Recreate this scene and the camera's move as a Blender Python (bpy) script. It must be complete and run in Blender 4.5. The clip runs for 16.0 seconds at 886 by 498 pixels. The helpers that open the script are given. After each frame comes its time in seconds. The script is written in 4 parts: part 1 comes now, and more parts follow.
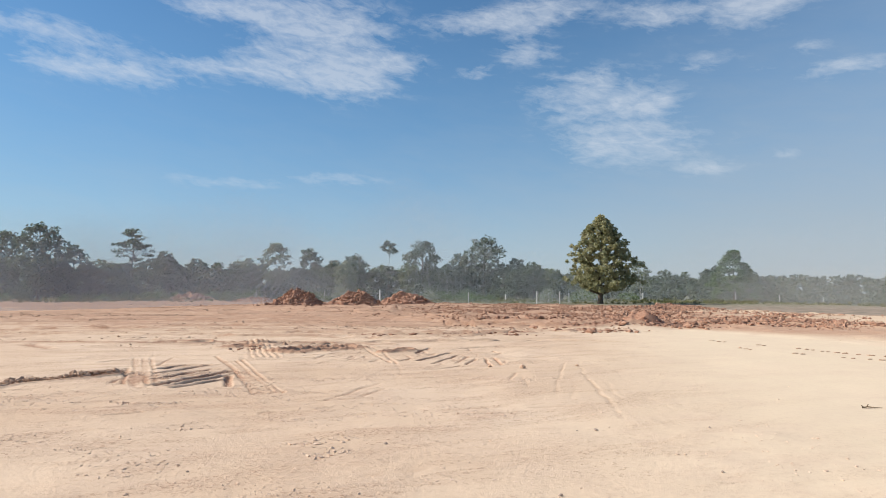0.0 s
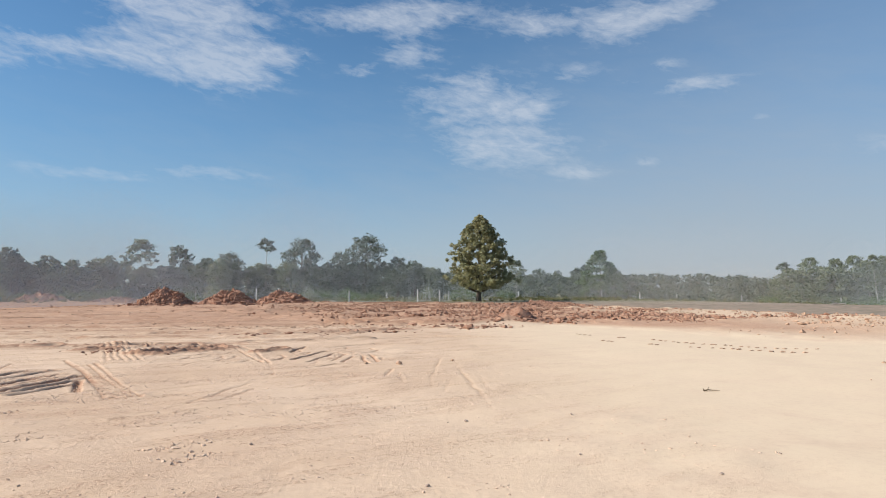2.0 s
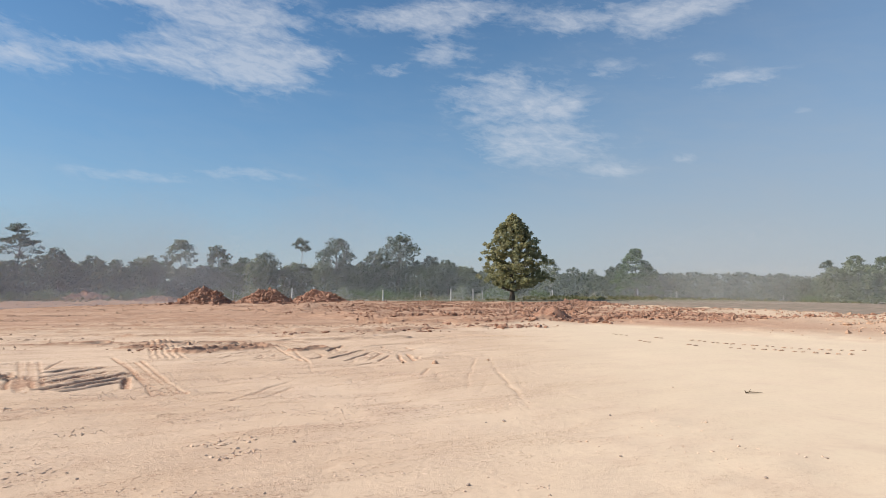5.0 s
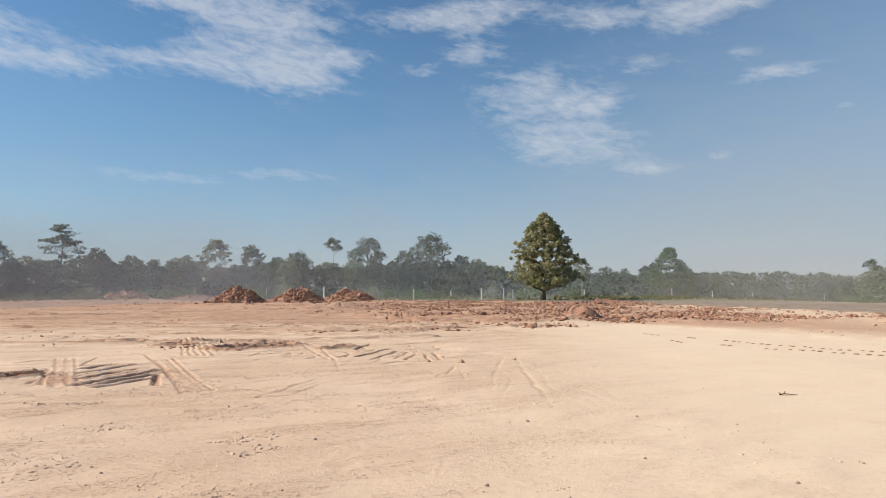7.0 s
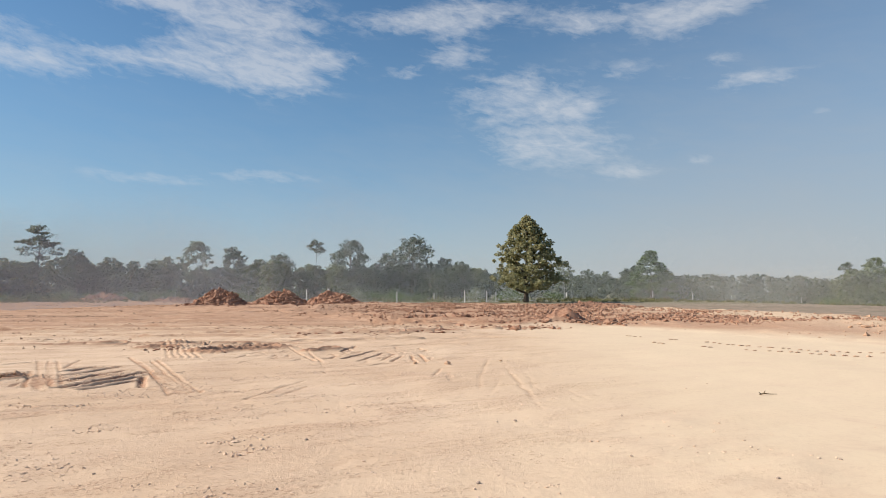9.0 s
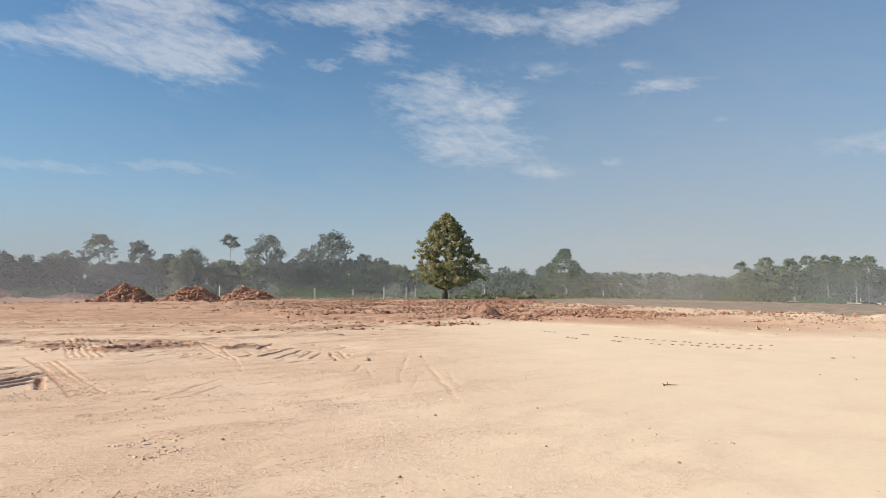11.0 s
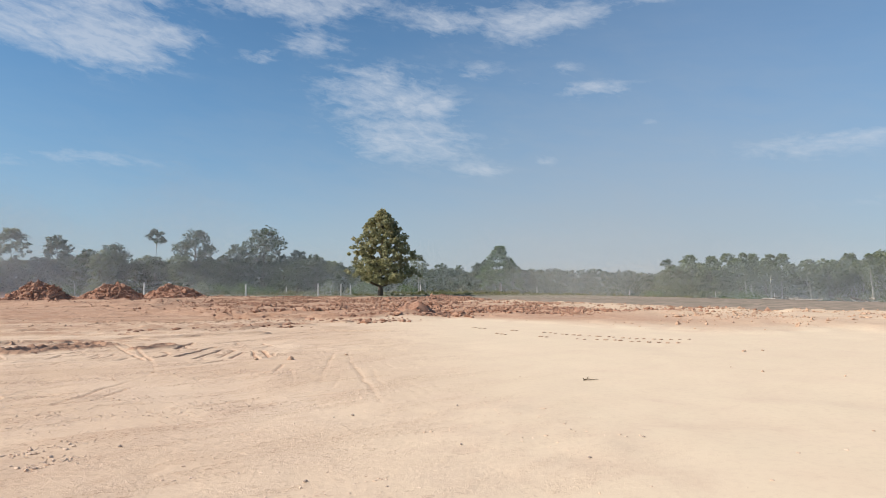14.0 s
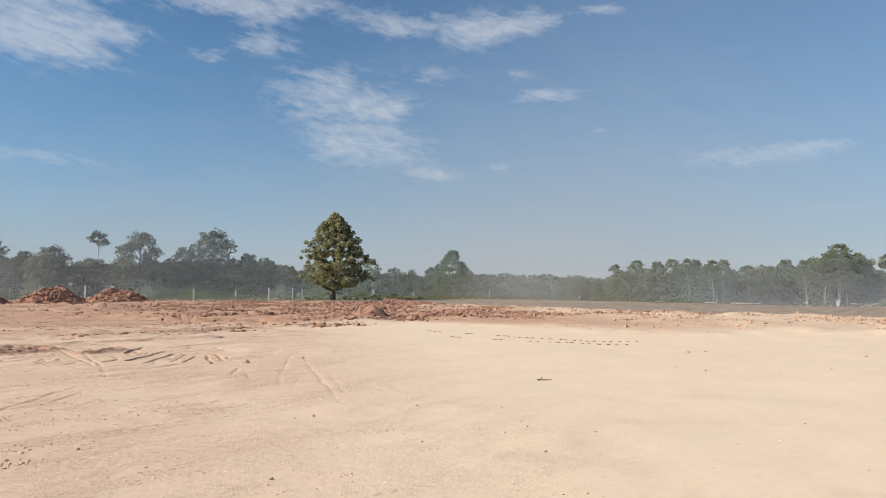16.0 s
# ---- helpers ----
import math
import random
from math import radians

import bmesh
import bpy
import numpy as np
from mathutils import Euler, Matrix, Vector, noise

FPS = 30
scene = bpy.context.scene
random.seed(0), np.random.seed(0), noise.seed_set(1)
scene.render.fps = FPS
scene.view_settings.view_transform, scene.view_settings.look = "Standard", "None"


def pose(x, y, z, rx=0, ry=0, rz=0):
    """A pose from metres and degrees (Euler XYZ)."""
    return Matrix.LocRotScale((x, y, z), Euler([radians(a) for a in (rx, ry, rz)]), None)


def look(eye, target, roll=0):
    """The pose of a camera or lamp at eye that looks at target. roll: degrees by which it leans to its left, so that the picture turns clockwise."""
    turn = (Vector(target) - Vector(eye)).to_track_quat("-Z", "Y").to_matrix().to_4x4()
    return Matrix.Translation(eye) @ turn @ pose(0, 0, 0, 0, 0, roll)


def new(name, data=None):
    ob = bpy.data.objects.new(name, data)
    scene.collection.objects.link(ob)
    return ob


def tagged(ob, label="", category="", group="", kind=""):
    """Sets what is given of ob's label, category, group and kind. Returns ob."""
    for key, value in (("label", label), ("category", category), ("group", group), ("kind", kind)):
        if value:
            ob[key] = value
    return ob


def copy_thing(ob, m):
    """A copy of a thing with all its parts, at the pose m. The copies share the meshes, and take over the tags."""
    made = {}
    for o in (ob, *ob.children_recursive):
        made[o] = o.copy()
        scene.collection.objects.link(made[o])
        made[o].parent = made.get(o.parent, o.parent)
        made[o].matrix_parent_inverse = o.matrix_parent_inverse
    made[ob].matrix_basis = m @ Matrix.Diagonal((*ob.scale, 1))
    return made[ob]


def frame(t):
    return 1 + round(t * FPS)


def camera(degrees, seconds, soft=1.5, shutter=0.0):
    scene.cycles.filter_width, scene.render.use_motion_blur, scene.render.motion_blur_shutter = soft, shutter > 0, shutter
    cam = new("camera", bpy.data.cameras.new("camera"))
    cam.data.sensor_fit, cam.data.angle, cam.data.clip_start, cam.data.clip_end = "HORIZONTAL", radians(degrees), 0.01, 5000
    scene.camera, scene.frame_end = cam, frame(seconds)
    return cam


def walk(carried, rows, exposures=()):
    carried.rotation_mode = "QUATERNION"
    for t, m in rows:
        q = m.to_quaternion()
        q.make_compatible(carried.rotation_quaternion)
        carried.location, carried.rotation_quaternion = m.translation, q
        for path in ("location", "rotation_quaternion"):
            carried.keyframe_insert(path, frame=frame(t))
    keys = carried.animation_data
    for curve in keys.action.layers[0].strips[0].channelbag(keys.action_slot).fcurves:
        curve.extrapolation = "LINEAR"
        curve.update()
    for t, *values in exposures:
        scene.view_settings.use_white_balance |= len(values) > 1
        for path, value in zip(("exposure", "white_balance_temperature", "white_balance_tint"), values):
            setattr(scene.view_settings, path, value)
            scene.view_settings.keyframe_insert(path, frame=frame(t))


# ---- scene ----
cam = camera(70.3, 16.0, soft=0.95)
PATH = [
    (0, (-0.08, 0.0, 1.732), (-0.096, 1.995, 1.871), 0.1),
    (0.5, (-0.042, 0.024, 1.722), (-0.035, 2.02, 1.858), -0.1),
    (1, (0.073, 0.055, 1.687), (0.149, 2.049, 1.825), -0.2),
    (1.5, (0.106, 0.045, 1.675), (0.316, 2.029, 1.81), -0.1),
    (2, (0.037, 0.047, 1.672), (0.393, 2.011, 1.807), -0.2),
    (2.5, (-0.022, 0.002, 1.686), (0.39, 1.955, 1.82), -0.2),
    (3, (-0.019, -0.018, 1.702), (0.399, 1.933, 1.832), -0.2),
    (3.5, (-0.004, -0.018, 1.691), (0.411, 1.934, 1.818), -0.3),
    (4, (-0.026, -0.026, 1.694), (0.365, 1.931, 1.823), -0.2),
    (4.5, (-0.089, -0.04, 1.7), (0.234, 1.929, 1.834), -0.0),
    (5, (-0.035, -0.01, 1.697), (0.218, 1.97, 1.829), -0.2),
    (7.5, (0.093, 0.051, 1.677), (0.242, 2.041, 1.806), 0.0),
    (8, (0.019, 0.03, 1.692), (0.17, 2.021, 1.818), 0.3),
    (8.5, (-0.047, 0.038, 1.696), (0.131, 2.026, 1.824), 0.1),
    (9, (-0.007, -0.05, 1.669), (0.202, 1.934, 1.807), -0.1),
    (9.5, (0.015, -0.037, 1.656), (0.257, 1.944, 1.791), 0.2),
    (10, (-0.077, -0.078, 1.67), (0.294, 1.883, 1.8), 0.1),
    (12.5, (0.067, -0.118, 1.672), (0.566, 1.815, 1.795), 0.0),
    (13, (0.124, -0.104, 1.669), (0.645, 1.824, 1.788), -0.0),
    (13.5, (0.182, -0.073, 1.663), (0.71, 1.852, 1.787), -0.0),
    (14, (0.216, -0.032, 1.67), (0.868, 1.855, 1.786), -0.1),
    (14.5, (0.234, -0.029, 1.658), (1.148, 1.746, 1.771), -0.4),
    (15, (0.203, -0.022, 1.654), (1.162, 1.729, 1.769), -0.3),
    (15.5, (0.186, -0.054, 1.629), (1.053, 1.744, 1.754), -0.2),
    (16, (0.044, -0.196, 1.642), (0.835, 1.636, 1.772), 0.0),
]
walk(cam, [(t, look(eye, target, roll)) for t, eye, target, roll in PATH],
     [(0.0, 0.94, 6560, 10), (2.0, 0.87, 6560, 11), (3.5, 0.86, 6580, 12), (9.0, 0.89, 7000, 12), (12.5, 0.89, 6800, 12), (14.0, 0.88, 6600, 11), (15.0, 0.72, 6720, 14), (15.5, 0.80, 6850, 13), (16.0, 0.81, 6750, 12)])

# ---- world, sun ----
SUN_AZ, SUN_EL = -84.0, 36.0# degrees right of +y, degrees up
sun_dir = Vector((math.sin(radians(SUN_AZ)) * math.cos(radians(SUN_EL)), math.cos(radians(SUN_AZ)) * math.cos(radians(SUN_EL)), math.sin(radians(SUN_EL))))
sun = bpy.data.lights.new("sun", "SUN")
sun.energy, sun.angle, sun.color = 3.3, radians(0.6), (1.0, 0.95, 0.87)
new("sun", sun).matrix_world = look(sun_dir * 200, (0, 0, 0))

world = bpy.data.worlds.new("world")
scene.world = world
world.use_nodes = True
wt = world.node_tree
wt.nodes.clear()


def math_node(tree, operation, a, b=None, c=None, clamp=False):
    n = tree.nodes.new("ShaderNodeMath")
    n.operation, n.use_clamp = operation, clamp
    for i, v in enumerate((a, b, c)):
        if v is None:
            continue
        if isinstance(v, (int, float)):
            n.inputs[i].default_value = v
        else:
            tree.links.new(v, n.inputs[i])
    return n.outputs[0]


def vec_node(tree, operation, a, b=None, c=None):
    n = tree.nodes.new("ShaderNodeVectorMath")
    n.operation = operation
    for i, v in enumerate((a, b, c)):
        if v is None:
            continue
        if isinstance(v, (tuple, list)):
            n.inputs[i].default_value = v
        else:
            tree.links.new(v, n.inputs[i])
    return n


def noise_node(tree, vector, scale, detail=4.0, rough=0.55, distort=0.0):
    n = tree.nodes.new("ShaderNodeTexNoise")
    if vector is not None:
        tree.links.new(vector, n.inputs["Vector"])
    n.inputs["Scale"].default_value, n.inputs["Detail"].default_value = scale, detail
    n.inputs["Roughness"].default_value, n.inputs["Distortion"].default_value = rough, distort
    return n


def ramp_node(tree, fac, lo, hi, a=(0, 0, 0, 1), b=(1, 1, 1, 1)):
    n = tree.nodes.new("ShaderNodeValToRGB")
    n.color_ramp.elements[0].position, n.color_ramp.elements[1].position = lo, hi
    n.color_ramp.elements[0].color, n.color_ramp.elements[1].color = a, b
    tree.links.new(fac, n.inputs[0])
    return n.outputs[0]


def mix_node(tree, fac, a, b, blend="MIX"):
    n = tree.nodes.new("ShaderNodeMix")
    n.data_type, n.blend_type = "RGBA", blend
    for i, v in ((0, fac), (6, a), (7, b)):
        if isinstance(v, (int, float)):
            n.inputs[i].default_value = v
        elif isinstance(v, tuple):
            n.inputs[i].default_value = (*v, 1)[:4]
        else:
            tree.links.new(v, n.inputs[i])
    return n.outputs[2]


# cloud banks: bearing, height, half-width, half-height, all in degrees, and how thick
CLOUDS_LEFT = [
    (-33.5, 19.7, 4.5, 0.9, 1.0), (-31.8, 17.4, 3.5, 0.8, 0.95), (-26.6, 17.3, 3.8, 0.9, 0.8), (-21.7, 19.0, 3.4, 0.6, 0.8), (-22.3, 23.3, 2.8, 0.8, 0.7),
    (-11.1, 22.5, 5.6, 2.7, 1.0), (-15.1, 19.2, 4.4, 1.4, 0.8), (-8.5, 18.5, 3.6, 1.4, 0.85), (-4.9, 20.5, 2.6, 0.7, 0.8), (-17.1, 23.8, 3.4, 0.9, 0.8),
    (2.3, 23.7, 3.6, 0.8, 1.0), (2.5, 19.5, 1.6, 0.6, 0.7), (-19.7, 9.5, 4.1, 0.5, 0.7), (-9.9, 10.2, 4.3, 0.5, 0.75), (-52.0, 14.0, 8.0, 1.2, 0.7),
]
CLOUDS_RIGHT = [
    (7.2, 23.9, 2.3, 1.5, 1.0), (7.2, 21.0, 2.2, 0.8, 0.9), (10.6, 24.6, 3.0, 1.0, 0.75), (12.9, 17.2, 4.5, 2.0, 1.0), (18.4, 16.2, 2.2, 1.0, 0.85),
    (16.0, 12.9, 5.4, 1.6, 0.95), (22.4, 10.5, 2.2, 0.6, 0.8), (19.8, 23.3, 4.0, 1.1, 1.0), (26.6, 22.6, 2.5, 1.5, 1.0), (31.5, 23.3, 2.8, 1.0, 0.8),
    (22.3, 19.1, 2.3, 0.8, 0.55), (30.4, 19.0, 1.4, 0.6, 0.5), (32.7, 17.1, 3.0, 0.65, 0.85), (37.3, 14.0, 1.8, 0.3, 0.4), (26.8, 17.8, 1.0, 0.4, 0.5),
    (28.6, 11.1, 1.6, 0.4, 0.5), (37.6, 23.7, 2.0, 0.5, 0.6), (49.7, 10.8, 5.4, 1.0, 0.6), (54.2, 11.1, 3.0, 0.5, 0.5), (53.2, 6.4, 4.5, 0.6, 0.45), (70.0, 13.0, 6.0, 1.0, 0.6),
]
coord = wt.nodes.new("ShaderNodeTexCoord").outputs["Generated"]
sep = wt.nodes.new("ShaderNodeSeparateXYZ")
wt.links.new(coord, sep.inputs[0])
az = math_node(wt, "MULTIPLY", math_node(wt, "ARCTAN2", sep.outputs[0], sep.outputs[1]), 57.2958)
el = math_node(wt, "MULTIPLY", math_node(wt, "ARCSINE", sep.outputs[2]), 57.2958)
both = wt.nodes.new("ShaderNodeCombineXYZ")
wt.links.new(az, both.inputs[0])
wt.links.new(el, both.inputs[1])
wob = noise_node(wt, vec_node(wt, "MULTIPLY", both.outputs[0], (0.12, 0.3, 1)).outputs[0], 1.0, 3)
shift = vec_node(wt, "MULTIPLY_ADD", vec_node(wt, "SUBTRACT", wob.outputs["Color"], (0.5, 0.5, 0.5)).outputs[0], (2.4, 0.9, 0), both.outputs[0]).outputs[0]
cover = None
for a, e, sa, se, thick in CLOUDS_LEFT + CLOUDS_RIGHT:
    d = vec_node(wt, "MULTIPLY_ADD", shift, (1 / sa, 1 / se, 0), (-a / sa, -e / se, 0)).outputs[0]
    q = vec_node(wt, "DOT_PRODUCT", d, d).outputs["Value"]
    g = math_node(wt, "MULTIPLY", math_node(wt, "POWER", 0.47, q), thick)
    cover = g if cover is None else math_node(wt, "ADD", cover, g)
cover = math_node(wt, "MINIMUM", cover, 1.0)
# the ripples run slightly down to the right
slope = vec_node(wt, "MULTIPLY_ADD", vec_node(wt, "DOT_PRODUCT", shift, (0.13, 0, 0)).outputs["Value"], (0, 1, 0), shift).outputs[0]
wisp = noise_node(wt, vec_node(wt, "MULTIPLY", slope, (0.16, 0.55, 1)).outputs[0], 1.0, 8, 0.62, 0.25).outputs["Fac"]
puff = noise_node(wt, vec_node(wt, "MULTIPLY", slope, (0.62, 1.55, 1)).outputs[0], 1.0, 6, 0.62, 0.35).outputs["Fac"]
tex = math_node(wt, "ADD", math_node(wt, "MULTIPLY", wisp, 0.5), math_node(wt, "MULTIPLY", puff, 0.5))
grain = math_node(wt, "MULTIPLY_ADD", tex, 3.4, -1.7)
dense = math_node(wt, "ADD", math_node(wt, "MULTIPLY_ADD", cover, 1.05, -0.26), grain, clamp=True)
dense = math_node(wt, "MULTIPLY", dense, math_node(wt, "MULTIPLY", cover, 2.2, clamp=True))
cloud_fac = math_node(wt, "MULTIPLY", dense, math_node(wt, "MULTIPLY_ADD", math_node(wt, "MULTIPLY_ADD", el, 1 / 7, -6 / 7, clamp=True), 0.34, 0.2))
# low milky band towards the dusty side, all round the horizon
dusty = math_node(wt, "POWER", 0.5, math_node(wt, "POWER", math_node(wt, "MULTIPLY_ADD", az, 1 / 24, -34 / 24), 2.0))
milk_side = math_node(wt, "MULTIPLY_ADD", dusty, 0.33, 0.48)
milk_up = math_node(wt, "POWER", 0.5, math_node(wt, "POWER", math_node(wt, "DIVIDE", math_node(wt, "MAXIMUM", el, 0.0), math_node(wt, "MULTIPLY_ADD", dusty, 4.2, math_node(wt, "MULTIPLY_ADD", wisp, 6.0, 3.6))), 1.7))
milk = math_node(wt, "MULTIPLY", milk_side, milk_up, clamp=True)

sky = wt.nodes.new("ShaderNodeTexSky")
sky.sky_type, sky.sun_disc = "NISHITA", False
sky.sun_elevation, sky.sun_rotation = radians(SUN_EL), radians(SUN_AZ)
sky.air_density, sky.dust_density, sky.ozone_density = 1.0, 0.0, 2.2
SKY = 0.0555
vivid = wt.nodes.new("ShaderNodeHueSaturation")
vivid.inputs["Saturation"].default_value, vivid.inputs["Value"].default_value = 1.22, 1.04
wt.links.new(sky.outputs[0], vivid.inputs["Color"])
veil = math_node(wt, "MULTIPLY", math_node(wt, "POWER", 0.5, math_node(wt, "POWER", math_node(wt, "MULTIPLY", math_node(wt, "MAXIMUM", el, 0.0), 1 / 17.0), 2.0)), 0.55)
hazy = mix_node(wt, veil, vivid.outputs[0], (1.8, 3.9, 6.3))
milk_col = mix_node(wt, math_node(wt, "MULTIPLY_ADD", milk_side, 2.6, -1.3, clamp=True), (4.35, 5.0, 5.6), (4.15, 4.5, 4.85))
thin = math_node(wt, "MULTIPLY", math_node(wt, "MULTIPLY_ADD", az, 1 / 30, -12 / 30, clamp=True), 0.22)
hazy = mix_node(wt, thin, hazy, (3.4, 4.9, 7.0))
tinted = mix_node(wt, milk, hazy, milk_col)
clouded = mix_node(wt, cloud_fac, tinted, (6.6, 7.1, 7.8))
bg = wt.nodes.new("ShaderNodeBackground")
bg.inputs[1].default_value = SKY
wt.links.new(clouded, bg.inputs[0])
wout = wt.nodes.new("ShaderNodeOutputWorld")
wt.links.new(bg.outputs[0], wout.inputs[0])


# ---- materials ----
def material(name):
    m = bpy.data.materials.new(name)
    m.use_nodes = True
    t = m.node_tree
    return m, t, t.nodes["Principled BSDF"]


def bump(t, height, strength, distance, shader):
    b = t.nodes.new("ShaderNodeBump")
    b.inputs["Strength"].default_value, b.inputs["Distance"].default_value = strength, distance
    t.links.new(height, b.inputs["Height"])
    t.links.new(b.outputs[0], shader.inputs["Normal"])


def soil_ground():
    m, t, s = material("graded_soil")
    pos = t.nodes.new("ShaderNodeNewGeometry").outputs["Position"]
    attr = t.nodes.new("ShaderNodeAttribute")
    attr.attribute_name = "soil"
    ch = t.nodes.new("ShaderNodeSeparateColor")
    t.links.new(attr.outputs["Color"], ch.inputs[0])
    big = noise_node(t, pos, 0.16, 3, 0.5).outputs["Fac"]
    mid = noise_node(t, pos, 0.9, 5, 0.6, 0.6).outputs["Fac"]
    fine = noise_node(t, pos, 9.0, 6, 0.7).outputs["Fac"]
    grit = noise_node(t, pos, 55.0, 3, 0.7).outputs["Fac"]
    drag = noise_node(t, vec_node(t, "MULTIPLY", pos, (0.3, 1.9, 1)).outputs[0], 1.0, 9, 0.7, 0.3).outputs["Fac"]
    crumb = noise_node(t, vec_node(t, "MULTIPLY", pos, (0.8, 1.2, 1)).outputs[0], 9.0, 8, 0.75, 0.15).outputs["Fac"]
    patch = math_node(t, "MULTIPLY", ramp_node(t, mid, 0.32, 0.58), ch.outputs[2])
    pale = mix_node(t, ramp_node(t, big, 0.38, 0.62), (0.595, 0.42, 0.285), (0.69, 0.515, 0.365))
    pale = mix_node(t, ch.outputs[2], (0.71, 0.562, 0.395), pale)
    pale = mix_node(t, math_node(t, "MULTIPLY", ramp_node(t, mid, 0.42, 0.72), 0.3), pale, (0.62, 0.445, 0.335))
    pale = mix_node(t, math_node(t, "MULTIPLY", ramp_node(t, fine, 0.48, 0.75), 0.28), pale, (0.52, 0.36, 0.255))
    pale = mix_node(t, math_node(t, "MULTIPLY", ramp_node(t, grit, 0.55, 0.75), 0.35), pale, (0.76, 0.61, 0.47))
    pale = mix_node(t, math_node(t, "MULTIPLY", math_node(t, "MULTIPLY", ramp_node(t, crumb, 0.55, 0.64), patch), 0.5), pale, (0.43, 0.265, 0.175))
    speck = noise_node(t, vec_node(t, "MULTIPLY", pos, (0.8, 1.1, 1)).outputs[0], 17.0, 4, 0.6, 0.15).outputs["Fac"]
    strewn = ramp_node(t, noise_node(t, vec_node(t, "MULTIPLY", pos, (0.55, 0.9, 1)).outputs[0], 1.0, 4, 0.65, 0.4).outputs["Fac"], 0.47, 0.62)
    bits = math_node(t, "MULTIPLY", ramp_node(t, speck, 0.585, 0.635), math_node(t, "MULTIPLY", strewn, math_node(t, "MULTIPLY_ADD", ch.outputs[2], 0.85, 0.08)))
    pale = mix_node(t, math_node(t, "MULTIPLY", bits, 0.8), pale, (0.39, 0.235, 0.155))
    # scuffed streaks of crumbs, running off to the far right
    turn = t.nodes.new("ShaderNodeVectorRotate")
    turn.rotation_type = "Z_AXIS"
    turn.inputs["Angle"].default_value = radians(-24)
    t.links.new(pos, turn.inputs["Vector"])
    scuff = noise_node(t, vec_node(t, "MULTIPLY", turn.outputs[0], (0.42, 1.5, 1)).outputs[0], 1.0, 8, 0.68, 0.3).outputs["Fac"]
    scuff = math_node(t, "MULTIPLY", ramp_node(t, scuff, 0.49, 0.63), math_node(t, "MULTIPLY_ADD", ch.outputs[2], 0.92, 0.08))
    fleck = ramp_node(t, noise_node(t, vec_node(t, "MULTIPLY", pos, (0.75, 1, 1)).outputs[0], 24.0, 4, 0.65, 0.1).outputs["Fac"], 0.52, 0.6)
    flecks = math_node(t, "MULTIPLY", fleck, scuff)
    pale = mix_node(t, math_node(t, "MULTIPLY", scuff, 0.5), pale, (0.54, 0.365, 0.25))
    pale = mix_node(t, math_node(t, "MULTIPLY", flecks, 0.85), pale, (0.38, 0.235, 0.15))
    red = mix_node(t, ramp_node(t, mid, 0.35, 0.65), (0.455, 0.27, 0.172), (0.55, 0.365, 0.25))
    red = mix_node(t, math_node(t, "MULTIPLY", ramp_node(t, fine, 0.4, 0.7), 0.6), red, (0.34, 0.185, 0.115))
    field = mix_node(t, ramp_node(t, mid, 0.4, 0.6), (0.22, 0.18, 0.13), (0.36, 0.275, 0.21))
    split = t.nodes.new("ShaderNodeSeparateXYZ")
    t.links.new(pos, split.inputs[0])
    grassy = math_node(t, "MULTIPLY_ADD", math_node(t, "MULTIPLY_ADD", mid, 12.0, split.outputs[1]), 1 / 22, -84 / 22, clamp=True)
    field = mix_node(t, math_node(t, "MULTIPLY", grassy, 0.85), field, (0.17, 0.165, 0.10))
    edge = math_node(t, "MULTIPLY_ADD", math_node(t, "SUBTRACT", mid, 0.5), 0.7, ch.outputs[0])
    edge = math_node(t, "ADD", edge, math_node(t, "MULTIPLY", math_node(t, "MULTIPLY_ADD", drag, 3.4, -1.75), math_node(t, "MULTIPLY", ch.outputs[2], 0.55)))
    col = mix_node(t, ramp_node(t, edge, 0.12, 0.85), pale, red)
    scrape = noise_node(t, vec_node(t, "MULTIPLY", pos, (0.11, 0.62, 1)).outputs[0], 1.0, 9, 0.74, 0.35).outputs["Fac"]
    scraped = math_node(t, "MULTIPLY", ramp_node(t, scrape, 0.5, 0.57), ramp_node(t, math_node(t, "MULTIPLY", ch.outputs[0], ch.outputs[2]), 0.05, 0.45))
    col = mix_node(t, math_node(t, "MULTIPLY", scraped, 0.8), col, (0.385, 0.23, 0.148))
    # the grooves' red-brown colour also carries their painted shade
    groove_shade = t.nodes.new("ShaderNodeAttribute")
    groove_shade.attribute_name = "groove_shade"
    shaded_soil = mix_node(t, ramp_node(t, fine, 0.4, 0.65), (0.45, 0.275, 0.18), (0.36, 0.205, 0.13))
    col = mix_node(t, ramp_node(t, groove_shade.outputs["Fac"], 0.08, 0.75), col, shaded_soil)
    col = mix_node(t, ch.outputs[1], col, field)
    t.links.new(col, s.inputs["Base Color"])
    s.inputs["Roughness"].default_value = 0.95
    s.inputs["Specular IOR Level"].default_value = 0.15
    rough = math_node(t, "ADD", math_node(t, "MULTIPLY", fine, 0.8), math_node(t, "MULTIPLY", grit, 0.3))
    rough = math_node(t, "ADD", rough, math_node(t, "MULTIPLY", math_node(t, "MULTIPLY", crumb, patch), 2.6))
    rough = math_node(t, "ADD", rough, math_node(t, "MULTIPLY", math_node(t, "MULTIPLY", drag, ch.outputs[0]), 4.0))
    rough = math_node(t, "ADD", rough, math_node(t, "MULTIPLY", math_node(t, "ADD", bits, flecks), 1.8))
    rough = math_node(t, "MULTIPLY", rough, math_node(t, "MULTIPLY_ADD", ch.outputs[2], 0.7, 0.3))
    bump(t, rough, 0.4, 0.03, s)
    return m


